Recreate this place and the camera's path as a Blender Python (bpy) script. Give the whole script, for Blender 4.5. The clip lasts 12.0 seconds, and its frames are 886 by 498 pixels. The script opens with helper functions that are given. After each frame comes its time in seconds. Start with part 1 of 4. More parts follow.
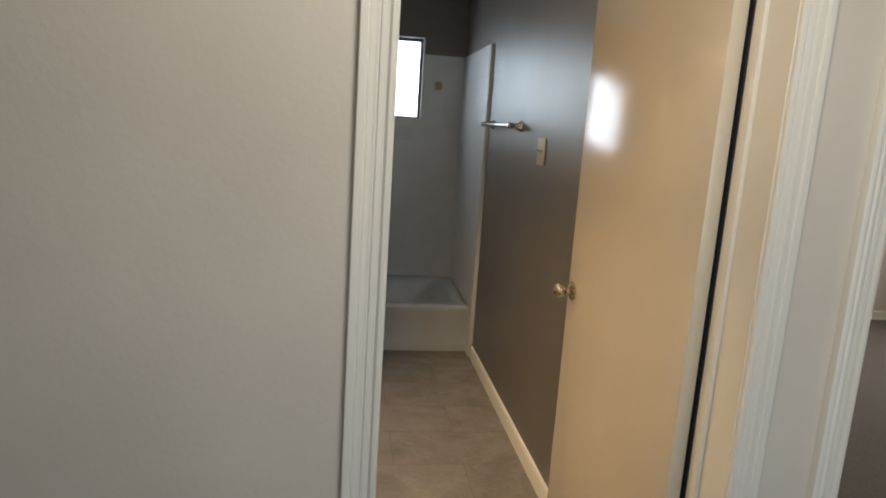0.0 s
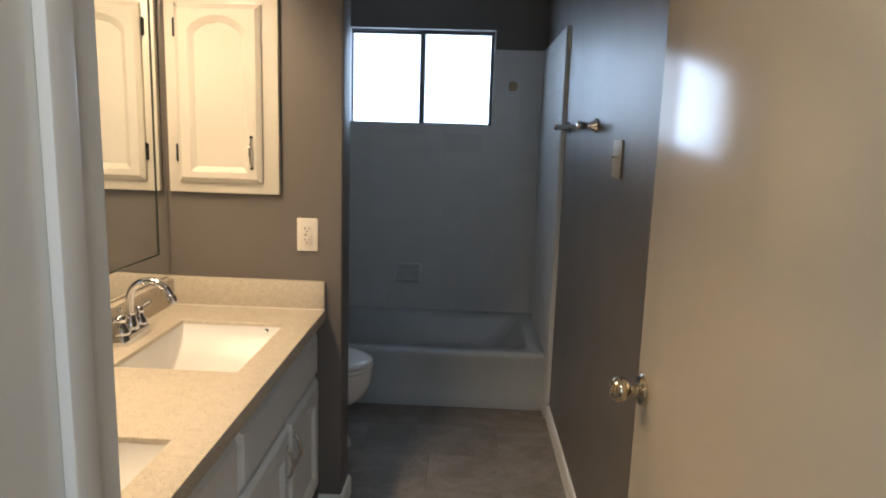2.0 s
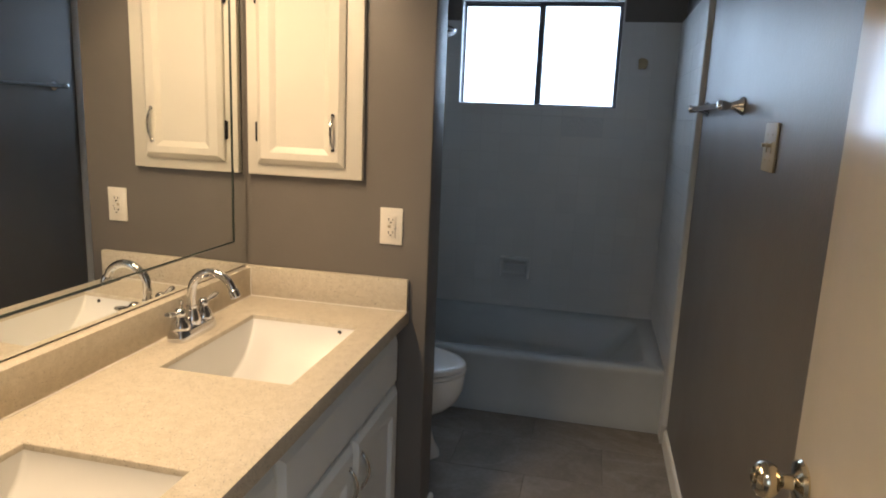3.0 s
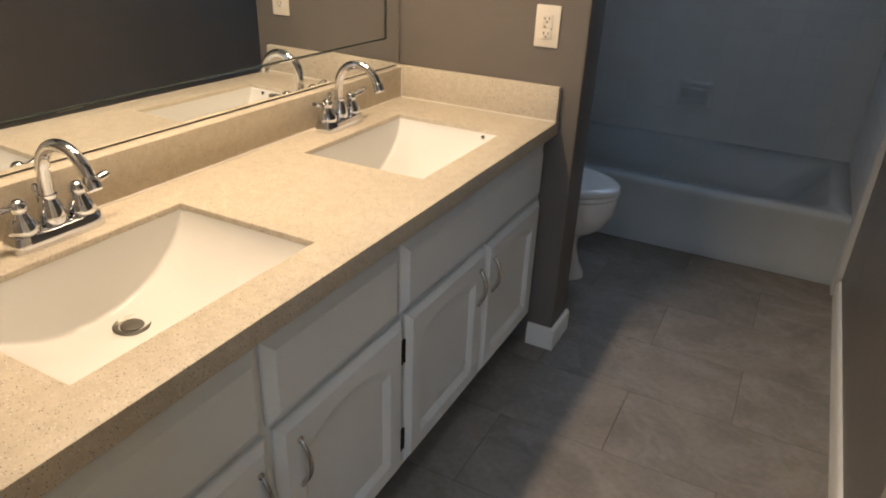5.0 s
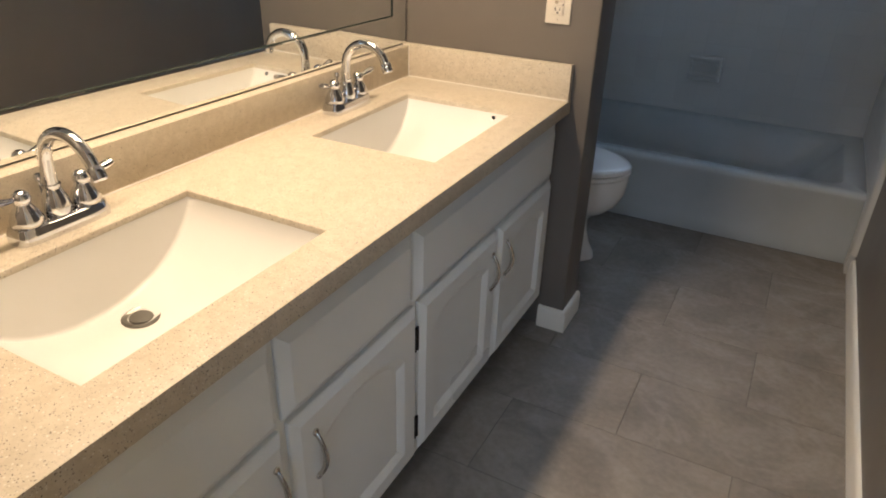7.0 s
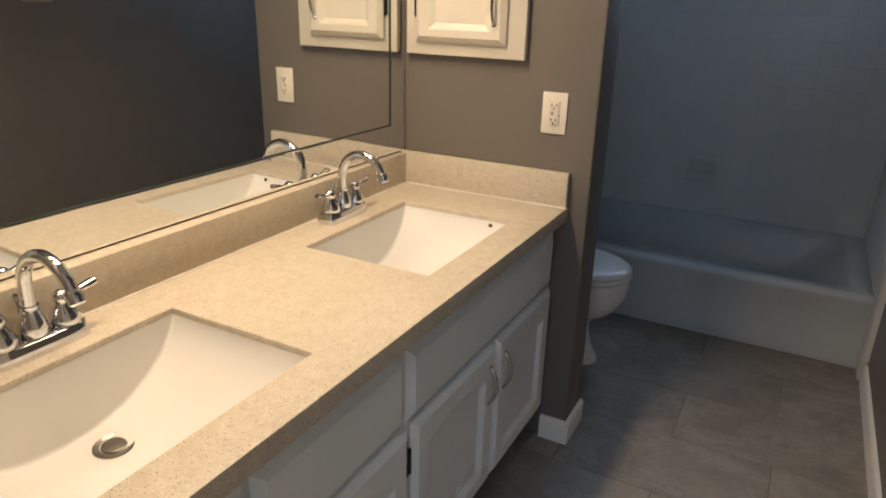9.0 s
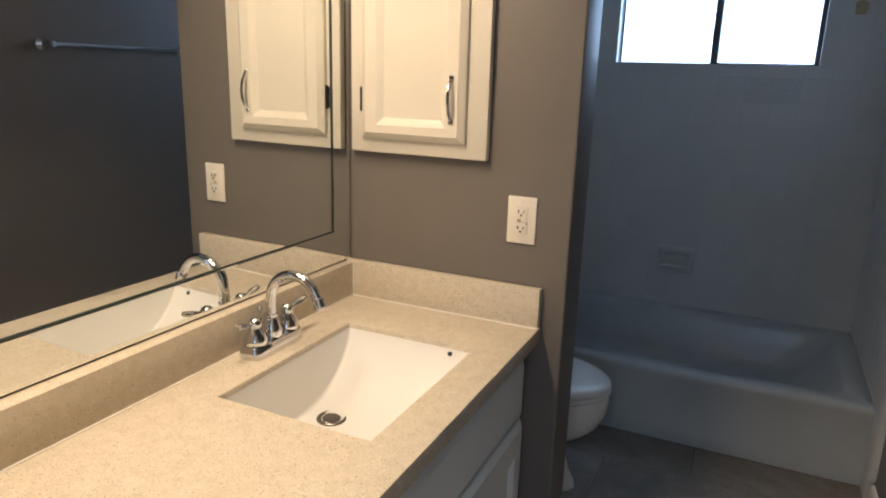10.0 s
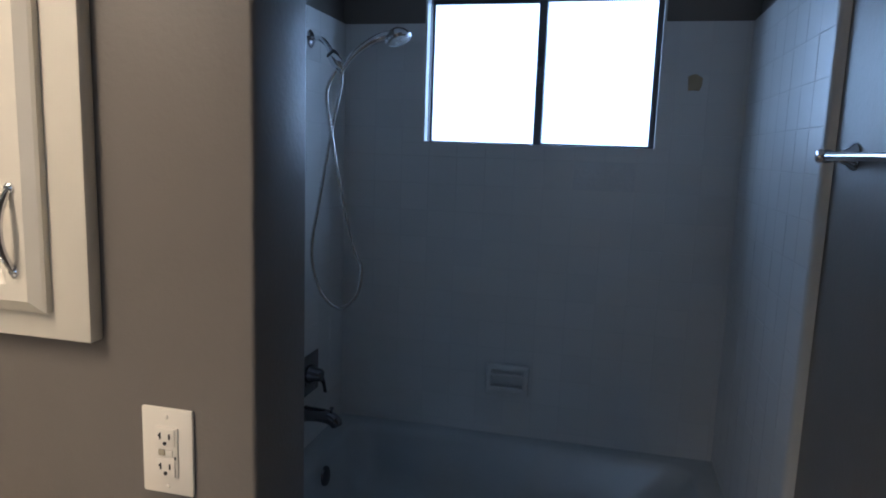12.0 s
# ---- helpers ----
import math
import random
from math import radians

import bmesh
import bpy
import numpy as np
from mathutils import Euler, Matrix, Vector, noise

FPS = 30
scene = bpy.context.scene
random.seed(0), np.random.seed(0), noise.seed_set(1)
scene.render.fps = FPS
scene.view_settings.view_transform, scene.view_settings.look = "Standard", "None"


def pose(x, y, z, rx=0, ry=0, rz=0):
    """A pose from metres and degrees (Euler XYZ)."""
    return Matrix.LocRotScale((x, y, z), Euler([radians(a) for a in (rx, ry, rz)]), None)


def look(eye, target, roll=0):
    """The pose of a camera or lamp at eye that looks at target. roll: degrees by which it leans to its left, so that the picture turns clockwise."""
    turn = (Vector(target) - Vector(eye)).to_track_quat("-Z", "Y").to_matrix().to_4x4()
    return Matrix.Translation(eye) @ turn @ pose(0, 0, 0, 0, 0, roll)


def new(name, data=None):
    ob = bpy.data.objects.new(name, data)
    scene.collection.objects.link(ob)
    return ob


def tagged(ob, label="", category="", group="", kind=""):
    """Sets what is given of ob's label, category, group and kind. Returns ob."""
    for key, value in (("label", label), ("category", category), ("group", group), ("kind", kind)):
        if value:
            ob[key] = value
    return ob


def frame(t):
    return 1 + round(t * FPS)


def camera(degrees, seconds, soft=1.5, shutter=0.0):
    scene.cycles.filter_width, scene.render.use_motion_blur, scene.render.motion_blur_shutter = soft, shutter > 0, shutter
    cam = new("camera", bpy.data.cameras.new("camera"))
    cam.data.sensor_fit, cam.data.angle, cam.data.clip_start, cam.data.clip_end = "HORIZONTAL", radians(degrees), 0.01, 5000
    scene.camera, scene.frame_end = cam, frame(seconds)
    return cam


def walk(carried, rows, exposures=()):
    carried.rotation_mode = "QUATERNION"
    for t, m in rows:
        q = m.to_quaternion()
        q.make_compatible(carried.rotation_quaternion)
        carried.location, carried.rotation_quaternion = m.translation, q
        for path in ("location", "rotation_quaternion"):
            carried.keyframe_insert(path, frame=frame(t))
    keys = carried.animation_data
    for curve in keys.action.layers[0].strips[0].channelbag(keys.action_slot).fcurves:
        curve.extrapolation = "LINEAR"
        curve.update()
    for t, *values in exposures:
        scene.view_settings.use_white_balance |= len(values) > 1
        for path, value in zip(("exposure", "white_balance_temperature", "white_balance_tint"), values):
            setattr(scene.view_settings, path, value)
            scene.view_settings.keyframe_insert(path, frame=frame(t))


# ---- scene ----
cam = camera(66.8, 12.0, soft=1.9)
PATH = [
    (0, (-0.812, -3.043, 1.444), (-0.526, -1.098, 1.076), 3.8),
    (0.5, (-0.736, -2.824, 1.444), (-0.354, -0.884, 1.143), 3.5),
    (1, (-0.644, -2.618, 1.444), (-0.404, -0.653, 1.161), 2.7),
    (1.5, (-0.517, -2.447, 1.423), (-0.517, -0.463, 1.17), 2.8),
    (2, (-0.451, -2.287, 1.409), (-0.517, -0.316, 1.071), 1.8),
    (2.5, (-0.414, -2.106, 1.397), (-0.588, -0.147, 1.033), 2.3),
    (3, (-0.403, -1.964, 1.394), (-0.823, -0.048, 1.002), 2.4),
    (3.2, (-0.394, -1.903, 1.389), (-0.975, -0.034, 0.98), 2.0),
    (4.8, (-0.331, -1.886, 1.322), (-1.173, -0.264, 0.51), 2.2),
    (5, (-0.332, -1.895, 1.31), (-1.151, -0.297, 0.431), 2.3),
    (5.5, (-0.332, -1.907, 1.289), (-1.094, -0.356, 0.283), 2.2),
    (6, (-0.331, -1.908, 1.285), (-1.052, -0.414, 0.167), 2.0),
    (6.5, (-0.354, -1.893, 1.289), (-1.089, -0.379, 0.208), 2.0),
    (7, (-0.371, -1.872, 1.31), (-1.18, -0.303, 0.37), 1.7),
    (7.2, (-0.373, -1.866, 1.318), (-1.214, -0.274, 0.447), 1.7),
    (9, (-0.381, -1.809, 1.343), (-1.258, -0.154, 0.643), 1.5),
    (9.5, (-0.426, -1.656, 1.382), (-1.285, 0.041, 0.765), 0.5),
    (10, (-0.501, -1.521, 1.383), (-1.316, 0.235, 0.882), 1.7),
    (10.5, (-0.535, -1.409, 1.393), (-1.38, 0.347, 0.944), 1.3),
    (11, (-0.495, -1.156, 1.427), (-1.265, 0.66, 1.096), 1.2),
    (11.5, (-0.466, -0.938, 1.429), (-1.107, 0.944, 1.211), 1.5),
    (12, (-0.482, -0.708, 1.442), (-0.939, 1.217, 1.146), 2.0),
]
EXPOSURES = [(0.0, 0.1, 7400, 12), (1.0, -0.05, 6300, 12), (1.5, -0.15, 6100, 12), (2.5, -0.15, 6300, 12), (4.8, -0.08, 5950, 12), (5.6, 0.18, 5700, 12), (6.5, 0.32, 5620, 12), (7.0, 0.18, 5850, 12), (9.5, -0.18, 5850, 12), (10.5, -0.2, 5550, 12), (11.5, -0.72, 5450, 12), (12.0, -0.5, 5100, 12)]
walk(cam, [(t, look(eye, target, roll)) for t, eye, target, roll in PATH], EXPOSURES)

# ---- world and lights ----
world = bpy.data.worlds.new("world")
scene.world = world
world.use_nodes = True
wn = world.node_tree
sky = wn.nodes.new("ShaderNodeTexSky")
sky.sky_type, sky.sun_disc = "NISHITA", False
sky.sun_elevation, sky.sun_rotation = radians(40), radians(200)
wn.links.new(sky.outputs[0], wn.nodes["Background"].inputs[0])
wn.nodes["Background"].inputs[1].default_value = 0.1


def area_lamp(name, eye, target, w, h, watts, colour):
    data = bpy.data.lights.new(name, "AREA")
    data.shape, data.size, data.size_y, data.energy, data.color = "RECTANGLE", w, h, watts, colour
    ob = new(name, data)
    ob.matrix_world = look(eye, target)
    return ob


# daylight in the bathroom window and in added, unseen hall and next-room windows
area_lamp("daylight_bath", (-0.68, 2.19, 1.74), (-1.12, 0.0, 1.66), 1.25, 0.66, 15.0, (0.61, 0.79, 1.0))
area_lamp("daylight_hall", (0.25, -4.33, 1.5), (0.25, 0.0, 1.3), 2.0, 1.1, 13.5, (0.56, 0.77, 1.0))
area_lamp("hall_ceiling_light", (-0.50, -2.50, 2.325), (-0.50, -2.50, 0.0), 0.26, 0.26, 8.5, (1.0, 0.95, 0.88))
area_lamp("daylight_room", (4.13, 0.6, 1.5), (0.0, 0.6, 1.0), 1.1, 1.1, 40, (0.92, 0.95, 1.0))
area_lamp("vanity_strip_light", (-1.345, -0.93, 2.135), (-1.345, -0.93, 0.0), 0.10, 1.0, 28.5, (1.0, 0.735, 0.45)).rotation_euler = (0, 0, 0)

# ---- materials ----


def material(name, colour, rough=0.5, metal=0.0, spec=0.5):
    m = bpy.data.materials.new(name)
    m.use_nodes = True
    b = m.node_tree.nodes["Principled BSDF"]
    b.inputs["Base Color"].default_value = (*colour, 1)
    b.inputs["Roughness"].default_value = rough
    b.inputs["Metallic"].default_value = metal
    b.inputs["Specular IOR Level"].default_value = spec
    return m


def node(m, kind, **values):
    n = m.node_tree.nodes.new(kind)
    for k, v in values.items():
        n.inputs[k.replace("_", " ")].default_value = v
    return n


def link(m, a, b):
    m.node_tree.links.new(a, b)


def coords(m):
    return node(m, "ShaderNodeTexCoord").outputs["Object"]


def noise_of(m, scale, detail=4.0, rough=0.55, vec=None):
    n = node(m, "ShaderNodeTexNoise", Scale=scale, Detail=detail, Roughness=rough)
    link(m, vec or coords(m), n.inputs["Vector"])
    return n.outputs["Fac"]


def ramp(m, fac, stops):
    r = node(m, "ShaderNodeValToRGB")
    e = r.color_ramp.elements
    e[0].position, e[0].color = stops[0][0], (*stops[0][1], 1)
    e[1].position, e[1].color = stops[-1][0], (*stops[-1][1], 1)
    for p, c in stops[1:-1]:
        k = e.new(p)
        k.color = (*c, 1)
    link(m, fac, r.inputs["Fac"])
    return r.outputs["Color"]


def bump(m, height, strength, distance):
    b = node(m, "ShaderNodeBump", Strength=strength, Distance=distance)
    link(m, height, b.inputs["Height"])
    link(m, b.outputs["Normal"], m.node_tree.nodes["Principled BSDF"].inputs["Normal"])


def base(m, colour):
    link(m, colour, m.node_tree.nodes["Principled BSDF"].inputs["Base Color"])


def vary_rough(m, scale, lo, hi):
    r = ramp(m, noise_of(m, scale, 5.0), [(0.3, (lo,) * 3), (0.7, (hi,) * 3)])
    link(m, r, m.node_tree.nodes["Principled BSDF"].inputs["Roughness"])


def paint(name, colour, rough, grain, depth, drift=0.06):
    """Rolled wall paint: slow drift of tone, fine orange peel."""
    m = material(name, colour, rough)
    lo, hi = [tuple(c * k for c in colour) for k in (1 - drift, 1 + drift)]
    base(m, ramp(m, noise_of(m, 2.3, 6.0), [(0.3, lo), (0.7, hi)]))
    vary_rough(m, 3.0, rough - 0.03, rough + 0.03)
    bump(m, noise_of(m, grain, 3.0), 0.35, depth)
    return m


M_GREY = paint("grey_wall_paint", (0.168, 0.150, 0.132), 0.40, 150, 0.0009)
M_GREY.node_tree.nodes["Principled BSDF"].inputs["Specular IOR Level"].default_value = 0.40
peel = node(M_GREY, "ShaderNodeMath")
peel.operation = "ADD"
link(M_GREY, noise_of(M_GREY, 42, 4.0, 0.6), peel.inputs[0])
link(M_GREY, noise_of(M_GREY, 130, 3.0), peel.inputs[1])
bump(M_GREY, peel.outputs[0], 0.35, 0.0013)
M_HALL = paint("hall_wall_paint", (0.72, 0.66, 0.58), 0.55, 85, 0.0013)
M_CEIL = paint("ceiling_paint", (0.75, 0.74, 0.72), 0.8, 90, 0.003)
M_TRIM = paint("trim_paint", (0.84, 0.82, 0.75), 0.36, 30, 0.0005, 0.03)
M_DOOR = paint("door_paint", (0.70, 0.63, 0.51), 0.16, 24, 0.0005, 0.03)
M_DOOR.node_tree.nodes["Principled BSDF"].inputs["Specular IOR Level"].default_value = 0.36
M_CAB = paint("cabinet_paint", (0.83, 0.87, 0.87), 0.30, 40, 0.0008, 0.03)
M_CREAM = paint("cream_cabinet_paint", (0.70, 0.655, 0.56), 0.30, 40, 0.0008, 0.04)
M_PORC = material("white_porcelain", (0.80, 0.79, 0.76), 0.18, 0, 0.5)
base(M_PORC, ramp(M_PORC, noise_of(M_PORC, 3.0), [(0.3, (0.77, 0.76, 0.73)), (0.7, (0.82, 0.81, 0.78))]))
# white enamel greyed: the alcove's dimness is put into the base colour
M_TUB = material("dimmed_tub_enamel", (0.74, 0.75, 0.75), 0.22, 0, 0.5)
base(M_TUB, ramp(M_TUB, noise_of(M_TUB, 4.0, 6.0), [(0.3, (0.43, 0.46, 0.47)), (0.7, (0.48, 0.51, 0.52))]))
M_TILE = material("wall_tile_glaze", (0.66, 0.66, 0.64), 0.30, 0, 0.4)
info = node(M_TILE, "ShaderNodeObjectInfo")
base(M_TILE, ramp(M_TILE, info.outputs["Random"], [(0.0, (0.635, 0.635, 0.62)), (1.0, (0.665, 0.665, 0.65))]))
bump(M_TILE, noise_of(M_TILE, 60, 2.0), 0.2, 0.0008)
M_TILE_NEW = material("glossy_replacement_tile", (0.64, 0.65, 0.65), 0.07, 0, 0.8)
bump(M_TILE_NEW, noise_of(M_TILE_NEW, 75, 2.0), 1.0, 0.0036)
M_GROUT_W = paint("white_grout", (0.60, 0.60, 0.585), 0.85, 200, 0.001)
M_GROUT_F = paint("floor_grout", (0.14, 0.128, 0.114), 0.9, 200, 0.001)
M_CHROME = material("chrome", (0.74, 0.75, 0.78), 0.05, 1.0)
# chrome with the dim room's reflection put into its base colour
M_DIM_CHROME = material("dimmed_chrome", (0.22, 0.22, 0.24), 0.16, 1.0)
M_NICKEL = material("brushed_nickel", (0.62, 0.60, 0.57), 0.24, 1.0)
M_DRAIN = material("dull_grey_metal", (0.20, 0.188, 0.168), 0.42, 1.0)
M_CAULK = material("white_caulk", (0.78, 0.75, 0.68), 0.4)
M_BRASS = material("polished_brass", (0.63, 0.56, 0.42), 0.12, 1.0)
vary_rough(M_BRASS, 25, 0.08, 0.22)
M_TARNISH = material("tarnished_brass", (0.10, 0.06, 0.028), 0.5, 0.7)
M_BRONZE = material("dark_hinge_metal", (0.03, 0.028, 0.03), 0.4, 0.6)
M_MIRROR = material("mirror_silver", (0.86, 0.88, 0.87), 0.012, 1.0)
M_IVORY = material("ivory_plastic", (0.44, 0.385, 0.28), 0.5, 0, 0.25)
M_WHITE = material("white_plastic", (0.76, 0.71, 0.62), 0.3)
# near-black colour for the shade inside the door's hinge gap
M_GAP_SHADE = material("navy_gap_shade", (0.010, 0.011, 0.020), 0.6)
M_BLACK = material("black_rubber", (0.012, 0.012, 0.012), 0.6)
# mid-grey aluminium, with its backlit darkness put into the colour
M_ALU = material("backlit_aluminium", (0.085, 0.08, 0.085), 0.4, 0.5)
M_STAIN = paint("old_adhesive", (0.46, 0.36, 0.22), 0.8, 80, 0.002, 0.3)
M_DARKGAP = material("dark_glass_edge", (0.02, 0.032, 0.026), 0.5)
M_FROST = material("frosted_glass", (0.95, 0.97, 1.0), 0.35)
M_FROST.node_tree.nodes["Principled BSDF"].inputs["Transmission Weight"].default_value = 1.0

# grey stone-look porcelain floor tile, each piece its own part of the veining
M_FLOOR = material("stone_floor_tile", (0.27, 0.25, 0.23), 0.5, 0, 0.28)
info = node(M_FLOOR, "ShaderNodeObjectInfo")
shift = node(M_FLOOR, "ShaderNodeVectorMath")
shift.operation = "MULTIPLY_ADD"
shift.inputs[1].default_value = (37.0, 19.0, 7.0)
link(M_FLOOR, info.outputs["Random"], shift.inputs[0])
link(M_FLOOR, coords(M_FLOOR), shift.inputs[2])
warp = node(M_FLOOR, "ShaderNodeTexNoise", Scale=3.2, Detail=8.0, Roughness=0.62, Distortion=1.3)
link(M_FLOOR, shift.outputs[0], warp.inputs["Vector"])
cloud = ramp(M_FLOOR, warp.outputs["Fac"], [(0.28, (0.165, 0.147, 0.128)), (0.5, (0.222, 0.200, 0.174)), (0.72, (0.29, 0.262, 0.228))])
fine = noise_of(M_FLOOR, 55, 5.0)
vein = node(M_FLOOR, "ShaderNodeTexNoise", Scale=1.5, Detail=4.0, Roughness=0.55, Distortion=2.2)
skew = node(M_FLOOR, "ShaderNodeMapping")
skew.inputs["Rotation"].default_value = (0, 0, radians(35))
skew.inputs["Scale"].default_value = (0.85, 1.25, 1.0)
link(M_FLOOR, shift.outputs[0], skew.inputs["Vector"])
link(M_FLOOR, skew.outputs[0], vein.inputs["Vector"])
veins = ramp(M_FLOOR, vein.outputs["Fac"], [(0.36, (0.0,) * 3), (0.46, (0.10,) * 3), (0.50, (0.30,) * 3), (0.54, (0.10,) * 3), (0.66, (0.0,) * 3)])
streak = node(M_FLOOR, "ShaderNodeMixRGB")
link(M_FLOOR, veins, streak.inputs[0])
link(M_FLOOR, cloud, streak.inputs[1])
streak.inputs[2].default_value = (0.37, 0.345, 0.315, 1)
cloud = streak.outputs[0]
mixf = node(M_FLOOR, "ShaderNodeMixRGB")
mixf.blend_type = "MULTIPLY"
mixf.inputs[0].default_value = 0.5
link(M_FLOOR, cloud, mixf.inputs[1])
link(M_FLOOR, ramp(M_FLOOR, fine, [(0.3, (0.78,) * 3), (0.7, (1.15,) * 3)]), mixf.inputs[2])
base(M_FLOOR, mixf.outputs[0])
bump(M_FLOOR, warp.outputs["Fac"], 0.25, 0.004)
vary_rough(M_FLOOR, 9, 0.42, 0.62)

# beige engineered stone with dark flecks and pale chips
M_QUARTZ = material("speckled_beige_quartz", (0.55, 0.47, 0.36), 0.34, 0, 0.26)
qn = noise_of(M_QUARTZ, 45, 6.0, 0.7)
qb = ramp(M_QUARTZ, qn, [(0.30, (0.53, 0.465, 0.36)), (0.5, (0.595, 0.53, 0.42)), (0.68, (0.65, 0.585, 0.475))])


def flecks(m, under, scale, limit, colour, rare):
    v = node(m, "ShaderNodeTexVoronoi", Scale=scale)
    link(m, coords(m), v.inputs["Vector"])
    near = node(m, "ShaderNodeMath")
    near.operation = "LESS_THAN"
    near.inputs[1].default_value = limit
    link(m, v.outputs["Distance"], near.inputs[0])
    pick = node(m, "ShaderNodeMath")
    pick.operation = "GREATER_THAN"
    pick.inputs[1].default_value = rare
    sep = node(m, "ShaderNodeSeparateColor")
    link(m, v.outputs["Color"], sep.inputs[0])
    link(m, sep.outputs[0], pick.inputs[0])
    both = node(m, "ShaderNodeMath")
    both.operation = "MULTIPLY"
    link(m, near.outputs[0], both.inputs[0])
    link(m, pick.outputs[0], both.inputs[1])
    mx = node(m, "ShaderNodeMixRGB")
    link(m, both.outputs[0], mx.inputs[0])
    link(m, under, mx.inputs[1])
    mx.inputs[2].default_value = (*colour, 1)
    return mx.outputs[0]


qb = flecks(M_QUARTZ, qb, 210, 0.28, (0.72, 0.68, 0.60), 0.7)
qb = flecks(M_QUARTZ, qb, 300, 0.26, (0.36, 0.31, 0.25), 0.68)
qb = flecks(M_QUARTZ, qb, 420, 0.30, (0.48, 0.42, 0.33), 0.6)
qb = flecks(M_QUARTZ, qb, 190, 0.22, (0.27, 0.23, 0.185), 0.74)
qb = flecks(M_QUARTZ, qb, 240, 0.22, (0.17, 0.145, 0.12), 0.88)
qb = flecks(M_QUARTZ, qb, 105, 0.12, (0.17, 0.145, 0.12), 0.80)
base(M_QUARTZ, qb)

# carpet of the hall and the next room
M_CARPET = material("brown_carpet", (0.16, 0.14, 0.125), 0.95)
base(M_CARPET, ramp(M_CARPET, noise_of(M_CARPET, 120, 6.0, 0.7), [(0.3, (0.10, 0.088, 0.078)), (0.7, (0.21, 0.19, 0.17))]))
bump(M_CARPET, noise_of(M_CARPET, 260, 4.0), 0.9, 0.01)

# ---- building blocks ----


def finish(bm, name, mat, angle=35):
    bmesh.ops.recalc_face_normals(bm, faces=bm.faces)
    me = bpy.data.meshes.new(name)
    bm.to_mesh(me)
    bm.free()
    me.materials.append(mat)
    me.polygons.foreach_set("use_smooth", [True] * len(me.polygons))
    me.set_sharp_from_angle(angle=radians(angle))
    return me


def thing(name, label, category, place=(0, 0, 0), group=""):
    ob = new(name)
    ob.location = place
    return tagged(ob, label, category, group)


def part(name, bm, mat, parent, label="", angle=35):
    ob = new(name, finish(bm, name, mat, angle))
    if parent is not None:
        ob.parent = parent
    if label:
        ob["label"] = label
    return ob


def structure(name, bm, mat, label, category, angle=35):
    return tagged(new(name, finish(bm, name, mat, angle)), label, category, kind="structure")


def box(bm, x0, x1, y0, y1, z0, z1, bevel=0.0, seg=2):
    m = Matrix.LocRotScale(((x0 + x1) / 2, (y0 + y1) / 2, (z0 + z1) / 2), None, (abs(x1 - x0), abs(y1 - y0), abs(z1 - z0)))
    made = bmesh.ops.create_cube(bm, size=1.0, matrix=m)["verts"]
    if bevel:
        edges = {e for v in made for e in v.link_edges}
        bmesh.ops.bevel(bm, geom=list(edges), offset=bevel, segments=seg, profile=0.5, affect="EDGES")
    return bm


def solid(*args, **kw):
    return box(bmesh.new(), *args, **kw)


def lathe(bm, profile, m=None, n=32):
    """Turns (radius, height) pairs round z, then applies m."""
    m = m or Matrix()
    rings = []
    for r, z in profile:
        if r < 1e-6:
            rings.append([bm.verts.new(m @ Vector((0, 0, z)))])
        else:
            rings.append([bm.verts.new(m @ Vector((r * math.cos(a), r * math.sin(a), z))) for a in (2 * math.pi * i / n for i in range(n))])
    for a, b in zip(rings, rings[1:]):
        for i in range(n):
            j = (i + 1) % n
            q = [a[0]] if len(a) == 1 else [a[i], a[j]]
            w = [b[0]] if len(b) == 1 else [b[j], b[i]]
            if len(q) + len(w) > 2:
                bm.faces.new(q + w)
    return bm


def loft(bm, rings, cap_start=True, cap_end=True):
    vs = [[bm.verts.new(p) for p in r] for r in rings]
    n = len(vs[0])
    for a, b in zip(vs, vs[1:]):
        for i in range(n):
            j = (i + 1) % n
            bm.faces.new((a[i], a[j], b[j], b[i]))
    if cap_start:
        bm.faces.new(vs[0][::-1])
    if cap_end:
        bm.faces.new(vs[-1])
    return vs


def spline(pts, steps=8):
    """A smooth line through the points."""
    pts = [Vector(p) for p in pts]
    out = []
    for i in range(len(pts) - 1):
        p0, p1, p2, p3 = pts[max(i - 1, 0)], pts[i], pts[i + 1], pts[min(i + 2, len(pts) - 1)]
        for k in range(steps):
            t = k / steps
            out.append(0.5 * (2 * p1 + (p2 - p0) * t + (2 * p0 - 5 * p1 + 4 * p2 - p3) * t * t + (3 * p1 - p0 - 3 * p2 + p3) * t ** 3))
    return out + [pts[-1]]


def tube(bm, pts, radius, n=12, flat=1.0):
    """A rod along the points; radius is one number or one for each point."""
    pts = [Vector(p) for p in pts]
    rad = radius if isinstance(radius, (list, tuple)) else [radius] * len(pts)
    up = Vector((0, 0, 1))
    first = (pts[1] - pts[0]).normalized()
    side = first.cross(up if abs(first.z) < 0.9 else Vector((1, 0, 0))).normalized()
    rings = []
    for i, p in enumerate(pts):
        d = (pts[min(i + 1, len(pts) - 1)] - pts[max(i - 1, 0)]).normalized()
        side = (side - d * side.dot(d)).normalized()
        other = d.cross(side)
        rings.append([p + rad[i] * (side * math.cos(a) + flat * other * math.sin(a)) for a in (2 * math.pi * k / n for k in range(n))])
    loft(bm, rings)
    return bm


